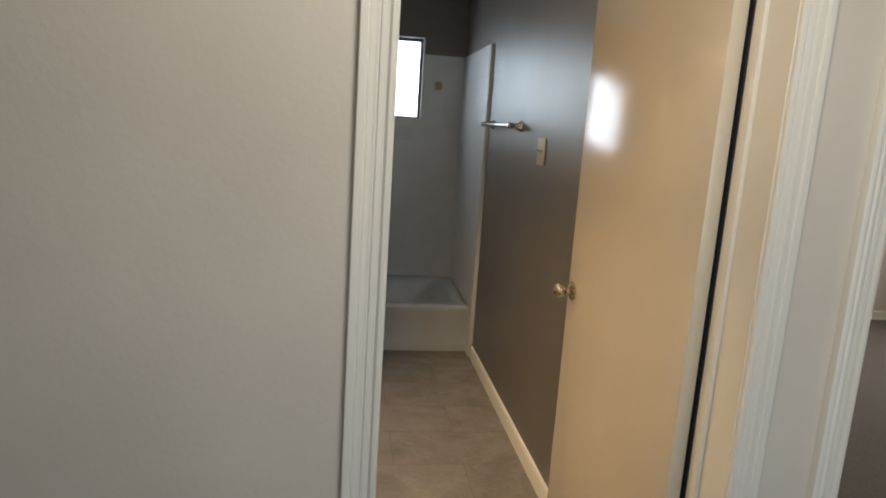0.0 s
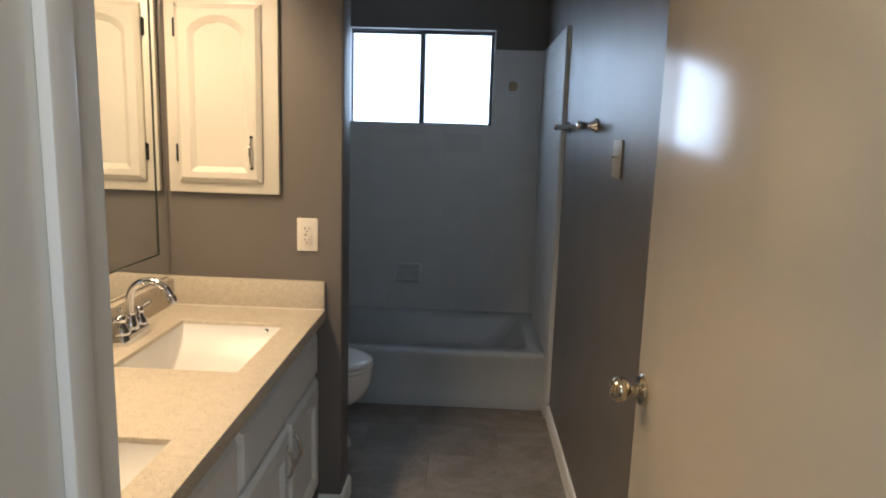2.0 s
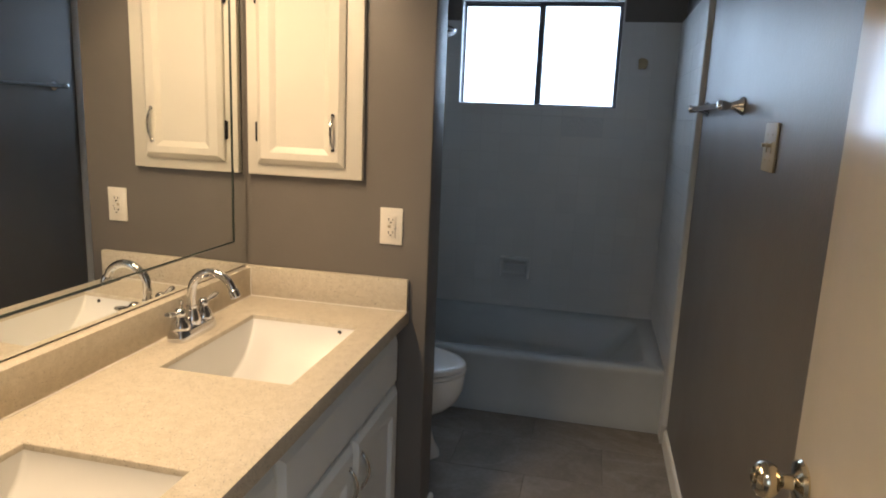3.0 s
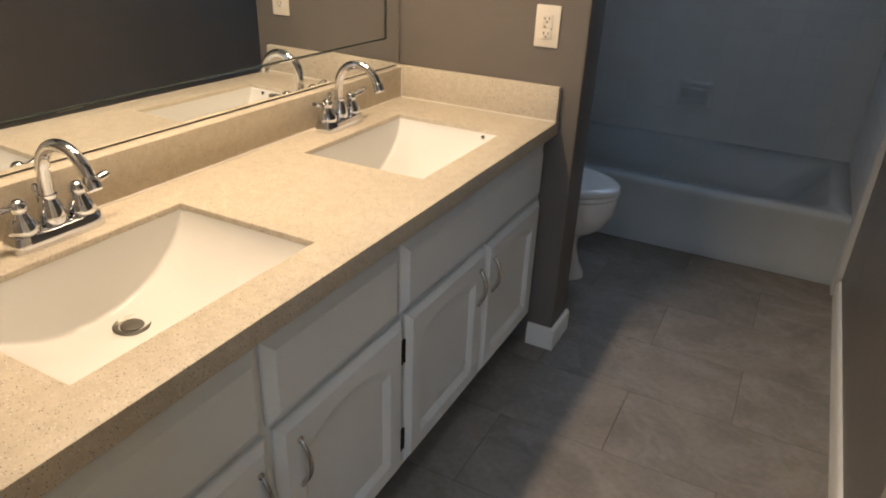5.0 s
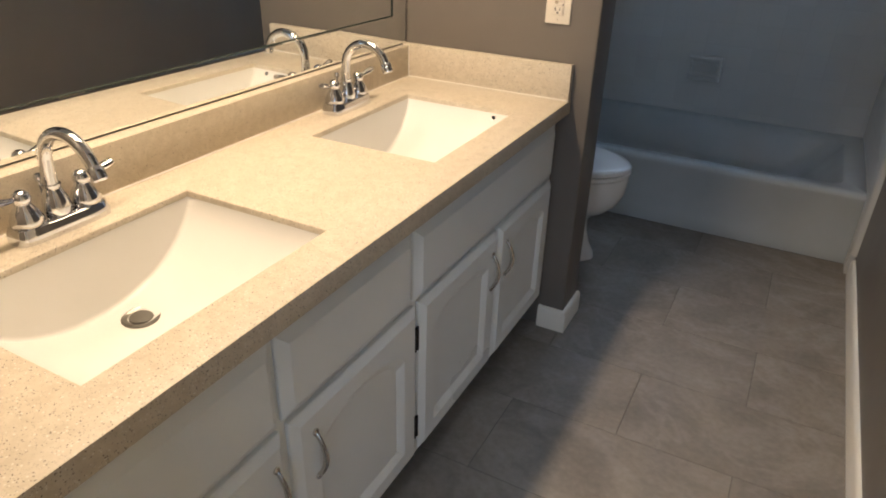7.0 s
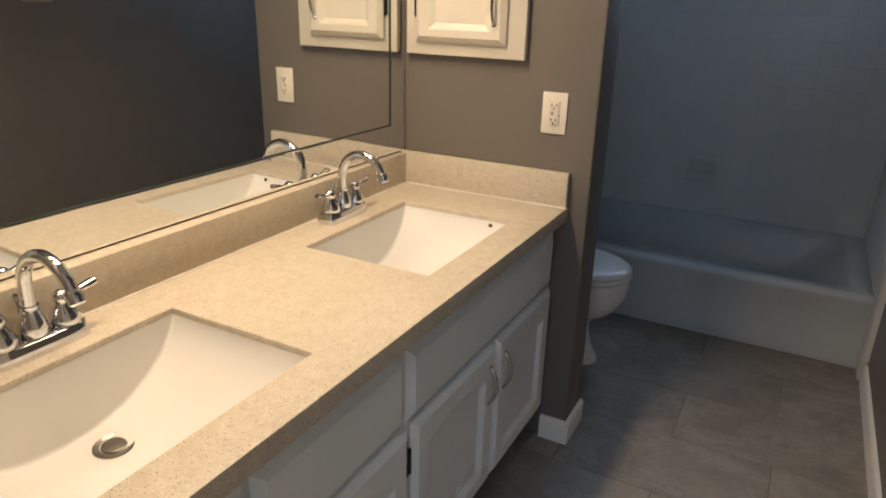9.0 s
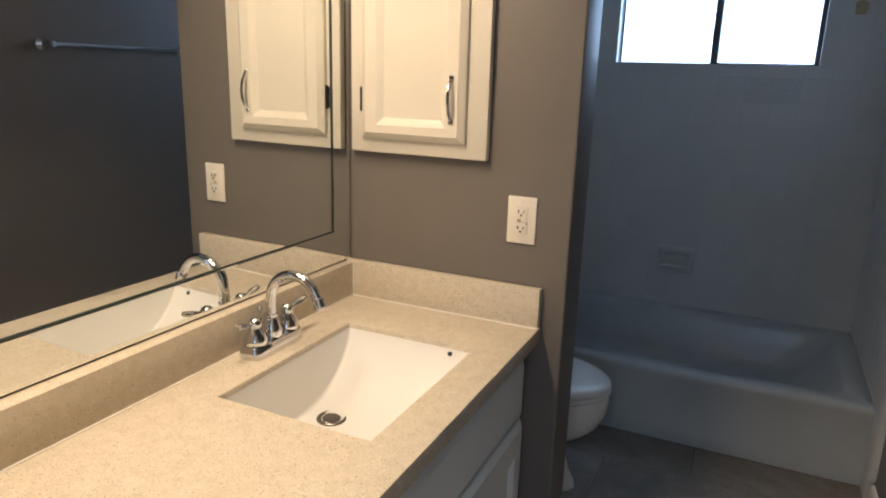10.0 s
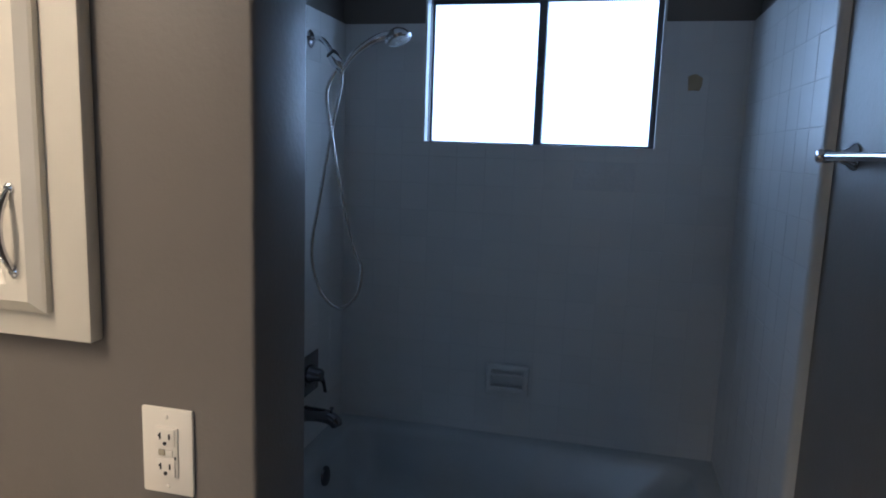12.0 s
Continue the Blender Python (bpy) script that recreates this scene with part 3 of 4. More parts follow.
def basin(y0, y1):
    """An undermount trough: straight front and back walls, ends that sweep down in a curve."""
    bm = bmesh.new()
    x0, x1 = SX0 + 0.0012, SX1 - 0.0012
    yc, L = (y0 + y1) / 2, (y1 - y0) / 2 - 0.0012
    top, deep = H - 0.0125, 0.138
    ny, nx = 40, 20
    grid = []
    for i in range(ny + 1):
        s = math.sin((i / ny - 0.5) * math.pi)
        bottom = top - deep * max(0.0, 1 - abs(s) ** 2.1) ** 0.72
        row = []
        depth = top - bottom
        r = min(0.010, depth)
        prof = [(x0, top)]
        for k in range(6):
            a = k / 5 * math.pi / 2
            prof.append((x0 + 0.010 * min(1, depth / 0.1) + r * (1 - math.cos(a)), bottom + r * (1 - math.sin(a))))
        back = [(-(x - x0), z) for x, z in prof]
        prof += [(x0 + (x1 - x0) * f, bottom) for f in (0.3, 0.5, 0.7)]
        prof += [(x1 + dx, z) for dx, z in back[::-1]]
        grid.append([bm.verts.new((x, yc + s * L, z)) for x, z in prof])
    for a, b in zip(grid, grid[1:]):
        for i in range(len(a) - 1):
            bm.faces.new((a[i], a[i + 1], b[i + 1], b[i]))
    bmesh.ops.remove_doubles(bm, verts=bm.verts, dist=1e-5)
    bmesh.ops.recalc_face_normals(bm, faces=bm.faces)
    return bm


for y0, y1 in SINKS:
    yc = (y0 + y1) / 2
    sink = thing("undermount_sink", "white porcelain rectangular undermount sink with a chrome drain", "sink", group="vanity sinks")
    part("basin", basin(y0, y1), M_PORC, sink, angle=50)
    z = H - 0.0125 - 0.138
    dm = Matrix.Translation((-1.282, yc + 0.034, z + 0.0005))
    drain = part("drain", lathe(bmesh.new(), [(0.0, -0.01), (0.024, -0.01), (0.024, 0.002), (0.031, 0.0045), (0.034, 0.002), (0.034, 0.0)], dm, 28), M_DRAIN, sink, "brushed metal drain flange")
    part("stopper", lathe(bmesh.new(), [(0.0, 0.0042), (0.016, 0.0040), (0.0205, 0.003), (0.0215, 0.001), (0.021, -0.008)], dm, 24), M_DRAIN, drain)
    if y0 > -1:
        om = Matrix.Translation((-1.083, y1 - 0.005, 0.7643)) @ pose(0, 0, 0, 69, 0, 0)
        part("overflow_hole", lathe(bmesh.new(), [(0.0, 0.0004), (0.0035, 0.0004), (0.0045, 0.0010), (0.0055, 0.0012), (0.006, -0.002)], om, 16), M_DIM_CHROME, sink, "small overflow hole")


def faucet(place):
    f = thing("faucet", "chrome two-handle gooseneck faucet on the countertop", "faucet", place, "vanity faucets")
    f.scale = (1.05, 1.05, 1.05)
    # base: a long rounded plate
    rings = []
    for z, k in ((0, 1.0), (0.010, 1.0), (0.014, 0.97), (0.020, 0.92), (0.0245, 0.86), (0.026, 0.76)):
        ring = []
        for i in range(40):
            a = 2 * math.pi * i / 40
            c, s = math.cos(a), math.sin(a)
            ex = 0.45
            ring.append(Vector((0.029 * k * math.copysign(abs(c) ** ex, c), (0.081 - 0.029 * (1 - k)) * math.copysign(abs(s) ** ex, s), z)))
        rings.append(ring)
    bm = bmesh.new()
    loft(bm, rings)
    part("base", bm, M_CHROME, f)
    bell = [(0.0, 0.022), (0.021, 0.022), (0.0225, 0.029), (0.022, 0.038), (0.0195, 0.050), (0.0155, 0.061), (0.0125, 0.068), (0.0140, 0.071), (0.0140, 0.075), (0.0, 0.076)]
    part("spout_base", lathe(bmesh.new(), bell, None, 28), M_CHROME, f)
    pts = [(0.0, 0, 0.072), (0.0, 0, 0.092), (0.001, 0, 0.107)]
    for i in range(1, 10):
        a = math.radians(180 - 17.5 * i)
        pts.append((0.060 + 0.059 * math.cos(a), 0, 0.108 + 0.058 * math.sin(a)))
    pts.append((0.121, 0, 0.116))
    line = spline(pts, 4)
    rad = [0.0112 - 0.0012 * i / (len(line) - 1) for i in range(len(line))]
    sp = part("spout", tube(bmesh.new(), line, rad, 18), M_CHROME, f)
    d = (line[-1] - line[-2]).normalized()
    part("aerator", tube(bmesh.new(), [line[-1] - d * 0.012, line[-1] - d * 0.008, line[-1] + d * 0.008, line[-1] + d * 0.011], [0.0105, 0.0128, 0.0128, 0.0105], 18), M_CHROME, sp)
    for sgn in (-1, 1):
        m = Matrix.Translation((0, sgn * 0.051, 0))
        hb = part("handle", lathe(bmesh.new(), [(0.0, 0.022), (0.021, 0.022), (0.0245, 0.028), (0.0245, 0.035), (0.019, 0.048), (0.0125, 0.057), (0.011, 0.060), (0.0135, 0.063), (0.0145, 0.069), (0.012, 0.076), (0.006, 0.081), (0.0, 0.082)], m, 24), M_CHROME, f)
        lev = spline([(0.0, sgn * 0.055, 0.070), (0.001, sgn * 0.072, 0.071), (0.003, sgn * 0.091, 0.075), (0.005, sgn * 0.109, 0.080)], 5)
        lr = [0.0044 + 0.0052 * math.sin(min(1.0, i / (len(lev) - 1)) ** 1.6 * 2.6) for i in range(len(lev))]
        part("lever", tube(bmesh.new(), lev, lr, 12, 0.7), M_CHROME, hb)
    rod = bmesh.new()
    tube(rod, [(-0.030, 0, 0.02), (-0.030, 0, 0.075)], 0.003, 10)
    lathe(rod, [(0, 0.07), (0.005, 0.072), (0.007, 0.079), (0.005, 0.085), (0, 0.087)], Matrix.Translation((-0.030, 0, 0)), 14)
    part("lift_rod", rod, M_CHROME, f)
    return f


faucet((-1.424, -0.417, H))
faucet((-1.418, -1.262, H))

# beads of white caulk along the splashes and the sinks' far ends
for a, b in (((XM + 0.028, -0.0245, H + 0.001), (-0.937, -0.0245, H + 0.001)), ((-1.4645, VY0 + 0.002, H + 0.001), (-1.4645, -0.026, H + 0.001)), ((-1.4645, -0.0245, H + 0.002), (-1.4645, -0.0245, 0.883))):
    part("caulk", tube(bmesh.new(), [a, b], 0.0022, 8), M_CAULK, counter, "white caulk bead")

# ---- medicine cabinet ----
medicine = thing("medicine_cabinet", "cream white painted wall cabinet with an arched panel door", "cabinet")
KX0, KX1, KZ0, KZ1 = -1.469, -1.090, 1.186, 1.836
part("frame", solid(KX0, KX1, -0.023, 0.0, KZ0, KZ1, bevel=0.004), M_CREAM, medicine)
bm = panel_door(bmesh.new(), 0.286, 0.580, 0.046, 0.036, 0.046, t=0.021, raised=False)
bm.transform(Matrix.Translation((-1.430, -0.0235, 1.222)))
mdoor = part("door", bm, M_CREAM, medicine, angle=10)
part("handle", arch_pull(Matrix.Translation((-1.177, -0.0445, 1.326))), M_CHROME, mdoor, "chrome arched pull")
for hz in (1.319, 1.727):
    part("hinge", hinge_leaf(Matrix.Translation((-1.434, -0.024, hz))), M_BRONZE, mdoor, "dark bronze hinge")

# ---- outlet and switch ----
outlet = thing("wall_outlet", "ivory white safety outlet with two sockets on the stub wall", "outlet", (-0.9985, 0, 1.050))
part("cover_plate", solid(-0.0365, 0.0365, -0.006, 0, -0.0575, 0.0575, bevel=0.003), M_WHITE, outlet)
fa = part("socket_face", solid(-0.0165, 0.0165, -0.0085, -0.005, -0.0335, 0.0335, bevel=0.0012), M_WHITE, outlet)
for cz in (-0.020, 0.020):
    so = part("socket", solid(-0.0135, 0.0135, -0.0105, -0.008, cz - 0.0125, cz + 0.0125, bevel=0.0015), M_WHITE, fa)
    slots = bmesh.new()
    box(slots, -0.0075, -0.0055, -0.0112, -0.010, cz - 0.002, cz + 0.0065)
    box(slots, -0.0095, -0.0055, -0.0112, -0.010, cz + 0.002, cz + 0.0038)
    box(slots, 0.0055, 0.0075, -0.0112, -0.010, cz - 0.001, cz + 0.006)
    tube(slots, [(0, -0.0112, cz - 0.007), (0, -0.010, cz - 0.007)], 0.0026, 10)
    part("slots", slots, M_BLACK, fa)
part("test_button", solid(-0.010, -0.001, -0.0105, -0.008, -0.004, 0.004, bevel=0.0008), M_IVORY, fa)
part("reset_button", solid(0.001, 0.010, -0.0105, -0.008, -0.004, 0.004, bevel=0.0008), M_WHITE, fa)
part("status_light", solid(0.0125, 0.0145, -0.0095, -0.008, -0.008, -0.004), M_BLACK, fa)
for sz in (-0.0465, 0.0465):
    part("screw", lathe(bmesh.new(), [(0, 0.0075), (0.002, 0.0074), (0.003, 0.0064), (0.003, 0.005)], Matrix.Translation((0, 0, sz)) @ pose(0, 0, 0, 90, 0, 0), 12), M_WHITE, outlet)

switch = thing("light_switch", "ivory two-gang toggle switch plate on the taupe wall", "switch", (0, -0.228, 1.350))
part("cover_plate", solid(-0.006, 0, -0.058, 0.058, -0.0575, 0.0575, bevel=0.003), M_IVORY, switch)
for sy in (-0.023, 0.023):
    tg = bmesh.new()
    box(tg, -0.008, -0.005, sy - 0.006, sy + 0.006, -0.013, 0.013, 0.0008)
    box(tg, -0.018, -0.006, sy - 0.004, sy + 0.004, 0.000, 0.009, 0.0015)
    part("toggle", tg, M_IVORY, switch)
    for sz in (-0.030, 0.030):
        part("screw", lathe(bmesh.new(), [(0, 0.0075), (0.002, 0.0074), (0.003, 0.0064), (0.003, 0.005)], Matrix.Translation((0, sy, sz)) @ pose(0, 0, 0, 0, -90, 0), 12), M_IVORY, switch)

# ---- towel bar ----
towel = thing("towel_bar", "chrome towel bar on flared posts on the taupe wall", "towel bar", (0, 0.158, 1.453))
for ty in (0.0, 0.645):
    part("post", lathe(bmesh.new(), [(0, 0), (0.026, 0), (0.0275, 0.003), (0.025, 0.008), (0.016, 0.018), (0.0115, 0.030), (0.0105, 0.040), (0.013, 0.046), (0.0145, 0.056), (0.0145, 0.066), (0.011, 0.072), (0, 0.073)], Matrix.Translation((0, ty, 0)) @ pose(0, 0, 0, 0, -90, 0), 28), M_CHROME, towel)
tb = bmesh.new()
tube(tb, [(-0.058, -0.012, 0), (-0.058, 0.657, 0)], 0.0085, 16)
part("bar", tb, M_CHROME, towel)

# ---- bathtub ----
tub = thing("bathtub", "white enamelled alcove bathtub with a plain apron", "bathtub")
TX0, TX1, TH = XS + 0.002, XT + 0.001, 0.302


def rounded(x0, x1, y0, y1, r, z, n=8):
    pts = []
    for cx, cy, a0 in ((x1 - r, y0 + r, -90), (x1 - r, y1 - r, 0), (x0 + r, y1 - r, 90), (x0 + r, y0 + r, 180)):
        for k in range(n):
            a = radians(a0 + 90 * k / (n - 1))
            pts.append(Vector((cx + r * math.cos(a), cy + r * math.sin(a), z)))
    return pts


bm = bmesh.new()
y1 = YB + 0.010
rings = [rounded(TX0, TX1, YT, y1, 0.002, 0.0), rounded(TX0, TX1, YT, y1, 0.002, 0.060), rounded(TX0, TX1, YT + 0.007, y1, 0.002, 0.074), rounded(TX0, TX1, YT + 0.008, y1, 0.002, 0.225),
         rounded(TX0, TX1, YT + 0.001, y1, 0.002, 0.262), *[rounded(TX0, TX1, YT + 0.026 * (1 - math.cos(q * math.pi / 16)), y1, 0.003, TH - 0.022 * (1 - math.sin(q * math.pi / 16))) for q in range(9)],
         rounded(TX0 + 0.085, TX1 - 0.075, YT + 0.078, y1 - 0.055, 0.09, TH - 0.002), rounded(TX0 + 0.093, TX1 - 0.085, YT + 0.088, y1 - 0.063, 0.09, TH - 0.010), rounded(TX0 + 0.10, TX1 - 0.10, YT + 0.098, y1 - 0.072, 0.09, TH - 0.04),
         rounded(TX0 + 0.125, TX1 - 0.22, YT + 0.125, y1 - 0.10, 0.10, 0.12), rounded(TX0 + 0.15, TX1 - 0.28, YT + 0.15, y1 - 0.125, 0.10, 0.07), rounded(TX0 + 0.20, TX1 - 0.34, YT + 0.20, y1 - 0.17, 0.09, 0.055)]
loft(bm, rings)
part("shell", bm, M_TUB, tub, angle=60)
part("overflow_plate", lathe(bmesh.new(), [(0, 0.010), (0.02, 0.010), (0.034, 0.007), (0.037, 0.0), (0.03, -0.004)], Matrix.Translation((TX0 + 0.113, 1.475, 0.225)) @ pose(0, 0, 0, 0, 84, 0), 28), M_DIM_CHROME, tub, "chrome overflow plate, dark reflection in its colour")

# ---- shower fittings on the alcove wall ----
FX = -1.521
valve = thing("shower_valve", "chrome shower valve with a square plate, dark reflection in its colour", "shower valve", (FX, 1.545, 0.585))
part("plate", solid(0, 0.007, -0.078, 0.078, -0.078, 0.078, bevel=0.004), M_DIM_CHROME, valve)
part("hub", lathe(bmesh.new(), [(0.036, 0.006), (0.034, 0.02), (0.027, 0.034), (0.024, 0.05), (0.02, 0.056), (0, 0.057)], pose(0, 0, 0, 0, 90, 0), 28), M_DIM_CHROME, valve)
part("lever", tube(bmesh.new(), spline([(0.045, 0, 0), (0.052, 0.018, -0.03), (0.055, 0.032, -0.075)], 5), [0.009] * 6 + [0.007] * 5, 12), M_DIM_CHROME, valve)
spout = thing("tub_spout", "chrome bathtub spout below the valve, dark reflection in its colour", "tub spout", (FX, 1.515, 0.440))
bm = bmesh.new()
tube(bm, spline([(0, 0, 0), (0.03, 0, 0.001), (0.085, 0, 0.0), (0.118, 0, -0.012), (0.130, 0, -0.032)], 5), [0.032, 0.031, 0.029, 0.028, 0.027, 0.027, 0.026, 0.026, 0.026, 0.026, 0.026, 0.026, 0.026, 0.025, 0.025, 0.025, 0.025, 0.024, 0.023, 0.022, 0.021], 20)
part("body", bm, M_DIM_CHROME, spout)
part("diverter_knob", lathe(bmesh.new(), [(0.004, 0.02), (0.004, 0.036), (0.007, 0.038), (0.007, 0.046), (0, 0.047)], Matrix.Translation((0.108, 0, -0.008)), 14), M_DIM_CHROME, spout)

shower = thing("hand_shower", "chrome hand shower in its holder with a looped metal hose", "shower", (FX, 1.545, 1.805))
part("flange", lathe(bmesh.new(), [(0, 0.014), (0.012, 0.014), (0.024, 0.009), (0.031, 0.003), (0.031, 0)], pose(0, 0, 0, 0, 90, 0), 28), M_CHROME, shower)
part("arm", tube(bmesh.new(), spline([(0.0, 0, 0), (0.05, -0.02, -0.004), (0.085, -0.045, -0.030), (0.110, -0.065, -0.058)], 6), 0.0095, 14), M_CHROME, shower)
HB = Vector((0.135, -0.085, -0.088))
holder = part("holder", lathe(bmesh.new(), [(0, -0.032), (0.014, -0.030), (0.019, -0.018), (0.021, 0.0), (0.018, 0.016), (0.013, 0.028), (0, 0.030)], Matrix.Translation(HB) @ pose(0, 0, 0, 20, -40, 0), 20), M_CHROME, shower)
part("collar", lathe(bmesh.new(), [(0.0, -0.016), (0.014, -0.016), (0.019, -0.010), (0.019, 0.010), (0.014, 0.016), (0.0, 0.016)], Matrix.Translation((0.116, -0.070, -0.066)) @ pose(0, 0, 0, 20, -40, 0), 18), M_BLACK, shower)
wand = spline([HB + Vector((0.015, 0.005, -0.03)), HB + Vector((0.060, 0.02, 0.030)), HB + Vector((0.120, 0.045, 0.078)), HB + Vector((0.170, 0.060, 0.094))], 6)
hd = part("wand", tube(bmesh.new(), wand, [0.0125 + 0.008 * (i / (len(wand) - 1)) for i in range(len(wand))], 16, 0.85), M_CHROME, shower)
hm = Matrix.Translation(wand[-1] + Vector((0.022, 0.004, -0.002))) @ pose(0, 0, 0, 10, 157, 0)
part("spray_head", lathe(bmesh.new(), [(0, -0.026), (0.018, -0.024), (0.034, -0.012), (0.044, 0.002), (0.046, 0.010), (0.042, 0.015), (0.036, 0.0145), (0.0, 0.016)], hm, 28), M_CHROME, hd)
part("spray_face", lathe(bmesh.new(), [(0.035, 0.0145), (0.034, 0.018), (0.015, 0.0185), (0.014, 0.0165), (0.0, 0.0168)], hm, 24), M_NICKEL, hd, "nozzled spray face")
H0 = lambda x, y, z: HB + Vector((x + 0.022 * min(1, max(0, -z - 0.05) / 0.2), y, z * 1.02))
loop = [H0(0, 0, -0.03), H0(-0.034, -0.009, -0.094), H0(-0.031, -0.016, -0.211), H0(0.007, -0.006, -0.445), H0(0.045, 0.011, -0.617), H0(0.072, 0.018, -0.690), H0(0.056, 0.013, -0.785), H0(-0.007, -0.002, -0.828), H0(-0.068, -0.016, -0.767), H0(-0.098, -0.022, -0.632), H0(-0.072, -0.014, -0.445), H0(-0.031, 0.004, -0.211), H0(0.012, 0.006, -0.075), H0(0.015, 0.005, -0.03)]
line = spline(loop, 26)
rad = [0.0066 if i % 2 else 0.0056 for i in range(len(line))]
part("hose", tube(bmesh.new(), line, rad, 10), M_NICKEL, shower, "ribbed metal hose", 180)

# ---- soap dish and old adhesive spot ----
soap = thing("soap_dish", "recessed white ceramic soap dish set in the tiles", "soap dish", (-0.810, YB, 0.540))
bm = plate(bmesh.new(), [-0.085, -0.062, 0.062, 0.085], [-0.062, -0.038, 0.040, 0.062], [(1, 1)], -0.036, 0.0, xz)
part("rim", soften(bm, 0.008, 3), M_TILE, soap)
part("back", solid(-0.063, 0.063, -0.006, -0.002, -0.039, 0.041), M_TILE, soap)
tr = bmesh.new()
loft(tr, [[Vector((x, y, z)) for y, z in ((-0.004, -0.040), (-0.052, -0.040), (-0.066, -0.030), (-0.066, -0.016), (-0.058, -0.017), (-0.050, -0.030), (-0.004, -0.030))] for x in (-0.066, -0.060, 0.060, 0.066)])
part("tray", tr, M_TILE, soap)
gr = bmesh.new()
tube(gr, [(-0.066, -0.014, 0.026), (-0.062, -0.044, 0.026), (0.062, -0.044, 0.026), (0.066, -0.014, 0.026)], 0.006, 10)
part("grab_bar", gr, M_TILE, soap)
spot = thing("adhesive_spot", "yellow brown patch of old adhesive on the tiles", "stain", (-0.2, YB - 0.0015, 1.702))
bm = bmesh.new()
edge = [(0.024 * (1 + 0.12 * math.sin(3 * a + 1)) * math.copysign(abs(math.cos(a)) ** 0.5, math.cos(a)), 0.028 * (1 + 0.1 * math.sin(5 * a)) * math.copysign(abs(math.sin(a)) ** 0.5, math.sin(a))) for a in (2 * math.pi * i / 28 for i in range(28))]
loft(bm, [[Vector((x, 0.001, z)) for x, z in edge], [Vector((x, -0.001, z)) for x, z in edge], [Vector((x * 0.8, -0.002, z * 0.8)) for x, z in edge]])
part("patch", bm, M_STAIN, spot)

# ---- toilet ----
toilet = thing("toilet", "white porcelain toilet with its lid closed", "toilet", (XS, 0.565, 0))
toilet.scale = (0.963, 1.0, 1.0)


def egg(xc, rx_front, rx_back, ry, z, n=36):
    pts = []
    for i in range(n):
        a = 2 * math.pi * i / n
        c, s = math.cos(a), math.sin(a)
        pts.append(Vector((xc + (rx_front if c > 0 else rx_back) * c, ry * s * (1.0 if c < 0 else (1 - 0.06 * c * c)), z)))
    return pts


bm = bmesh.new()
loft(bm, [egg(0.36, 0.262, 0.24, 0.115, 0.0), egg(0.36, 0.258, 0.24, 0.112, 0.02), egg(0.36, 0.235, 0.23, 0.095, 0.06), egg(0.36, 0.218, 0.22, 0.085, 0.12), egg(0.365, 0.212, 0.22, 0.085, 0.165), egg(0.385, 0.215, 0.23, 0.105, 0.192), egg(0.42, 0.228, 0.24, 0.143, 0.216), egg(0.435, 0.250, 0.25, 0.165, 0.25),
          egg(0.44, 0.270, 0.25, 0.177, 0.30), egg(0.44, 0.276, 0.25, 0.180, 0.355), egg(0.44, 0.273, 0.25, 0.178, 0.368), egg(0.44, 0.255, 0.24, 0.162, 0.372)])
part("bowl", bm, M_PORC, toilet, angle=60)
bm = bmesh.new()
loft(bm, [egg(0.44, 0.268, 0.22, 0.178, 0.373), egg(0.44, 0.280, 0.225, 0.187, 0.376), egg(0.44, 0.281, 0.225, 0.188, 0.386), egg(0.44, 0.276, 0.22, 0.184, 0.391)])
part("seat", bm, M_PORC, toilet)
bm = bmesh.new()
loft(bm, [egg(0.44, 0.270, 0.215, 0.178, 0.393), egg(0.44, 0.279, 0.222, 0.186, 0.396), egg(0.44, 0.279, 0.222, 0.186, 0.404), egg(0.44, 0.272, 0.215, 0.180, 0.411), egg(0.44, 0.245, 0.19, 0.160, 0.416), egg(0.44, 0.10, 0.08, 0.07, 0.419)])
part("lid", bm, M_PORC, toilet, angle=60)
part("tank", solid(0.015, 0.205, -0.235, 0.235, 0.375, 0.70, bevel=0.02, seg=3), M_PORC, toilet)
part("tank_lid", solid(0.008, 0.215, -0.245, 0.245, 0.701, 0.735, bevel=0.010, seg=3), M_PORC, toilet)
part("shelf", solid(0.02, 0.25, -0.11, 0.11, 0.30, 0.374, bevel=0.015), M_PORC, toilet)
part("flush_lever", tube(bmesh.new(), [(0.205, -0.17, 0.64), (0.222, -0.17, 0.64), (0.226, -0.14, 0.636), (0.226, -0.09, 0.632)], [0.009, 0.009, 0.007, 0.006], 12), M_CHROME, toilet, "chrome flush lever")
for by in (-0.09, 0.09):
    part("bolt_cap", lathe(bmesh.new(), [(0.013, 0.0), (0.013, 0.012), (0.008, 0.02), (0, 0.022)], Matrix.Translation((0.30, by, 0.012)), 14), M_PORC, toilet)

# ---- vanity light over the mirror, out of view; its hood is added ----
bar = thing("vanity_light", "warm strip light above the mirror in an added, unseen light-shaping hood", "wall light", (XM - 0.012, -1.0, 2.20))
part("back_plate", solid(0, 0.025, -0.62, 0.62, -0.06, 0.07, bevel=0.004), M_TRIM, bar)
# hood panels added to keep the strip's light off the right wall
part("hood_top", solid(0, 0.272, -0.64, 0.64, 0.075, 0.081, bevel=0.001), M_TRIM, bar)
part("hood_front", solid(0.266, 0.272, -0.64, 0.64, -0.172, 0.0745, bevel=0.001), M_TRIM, bar)
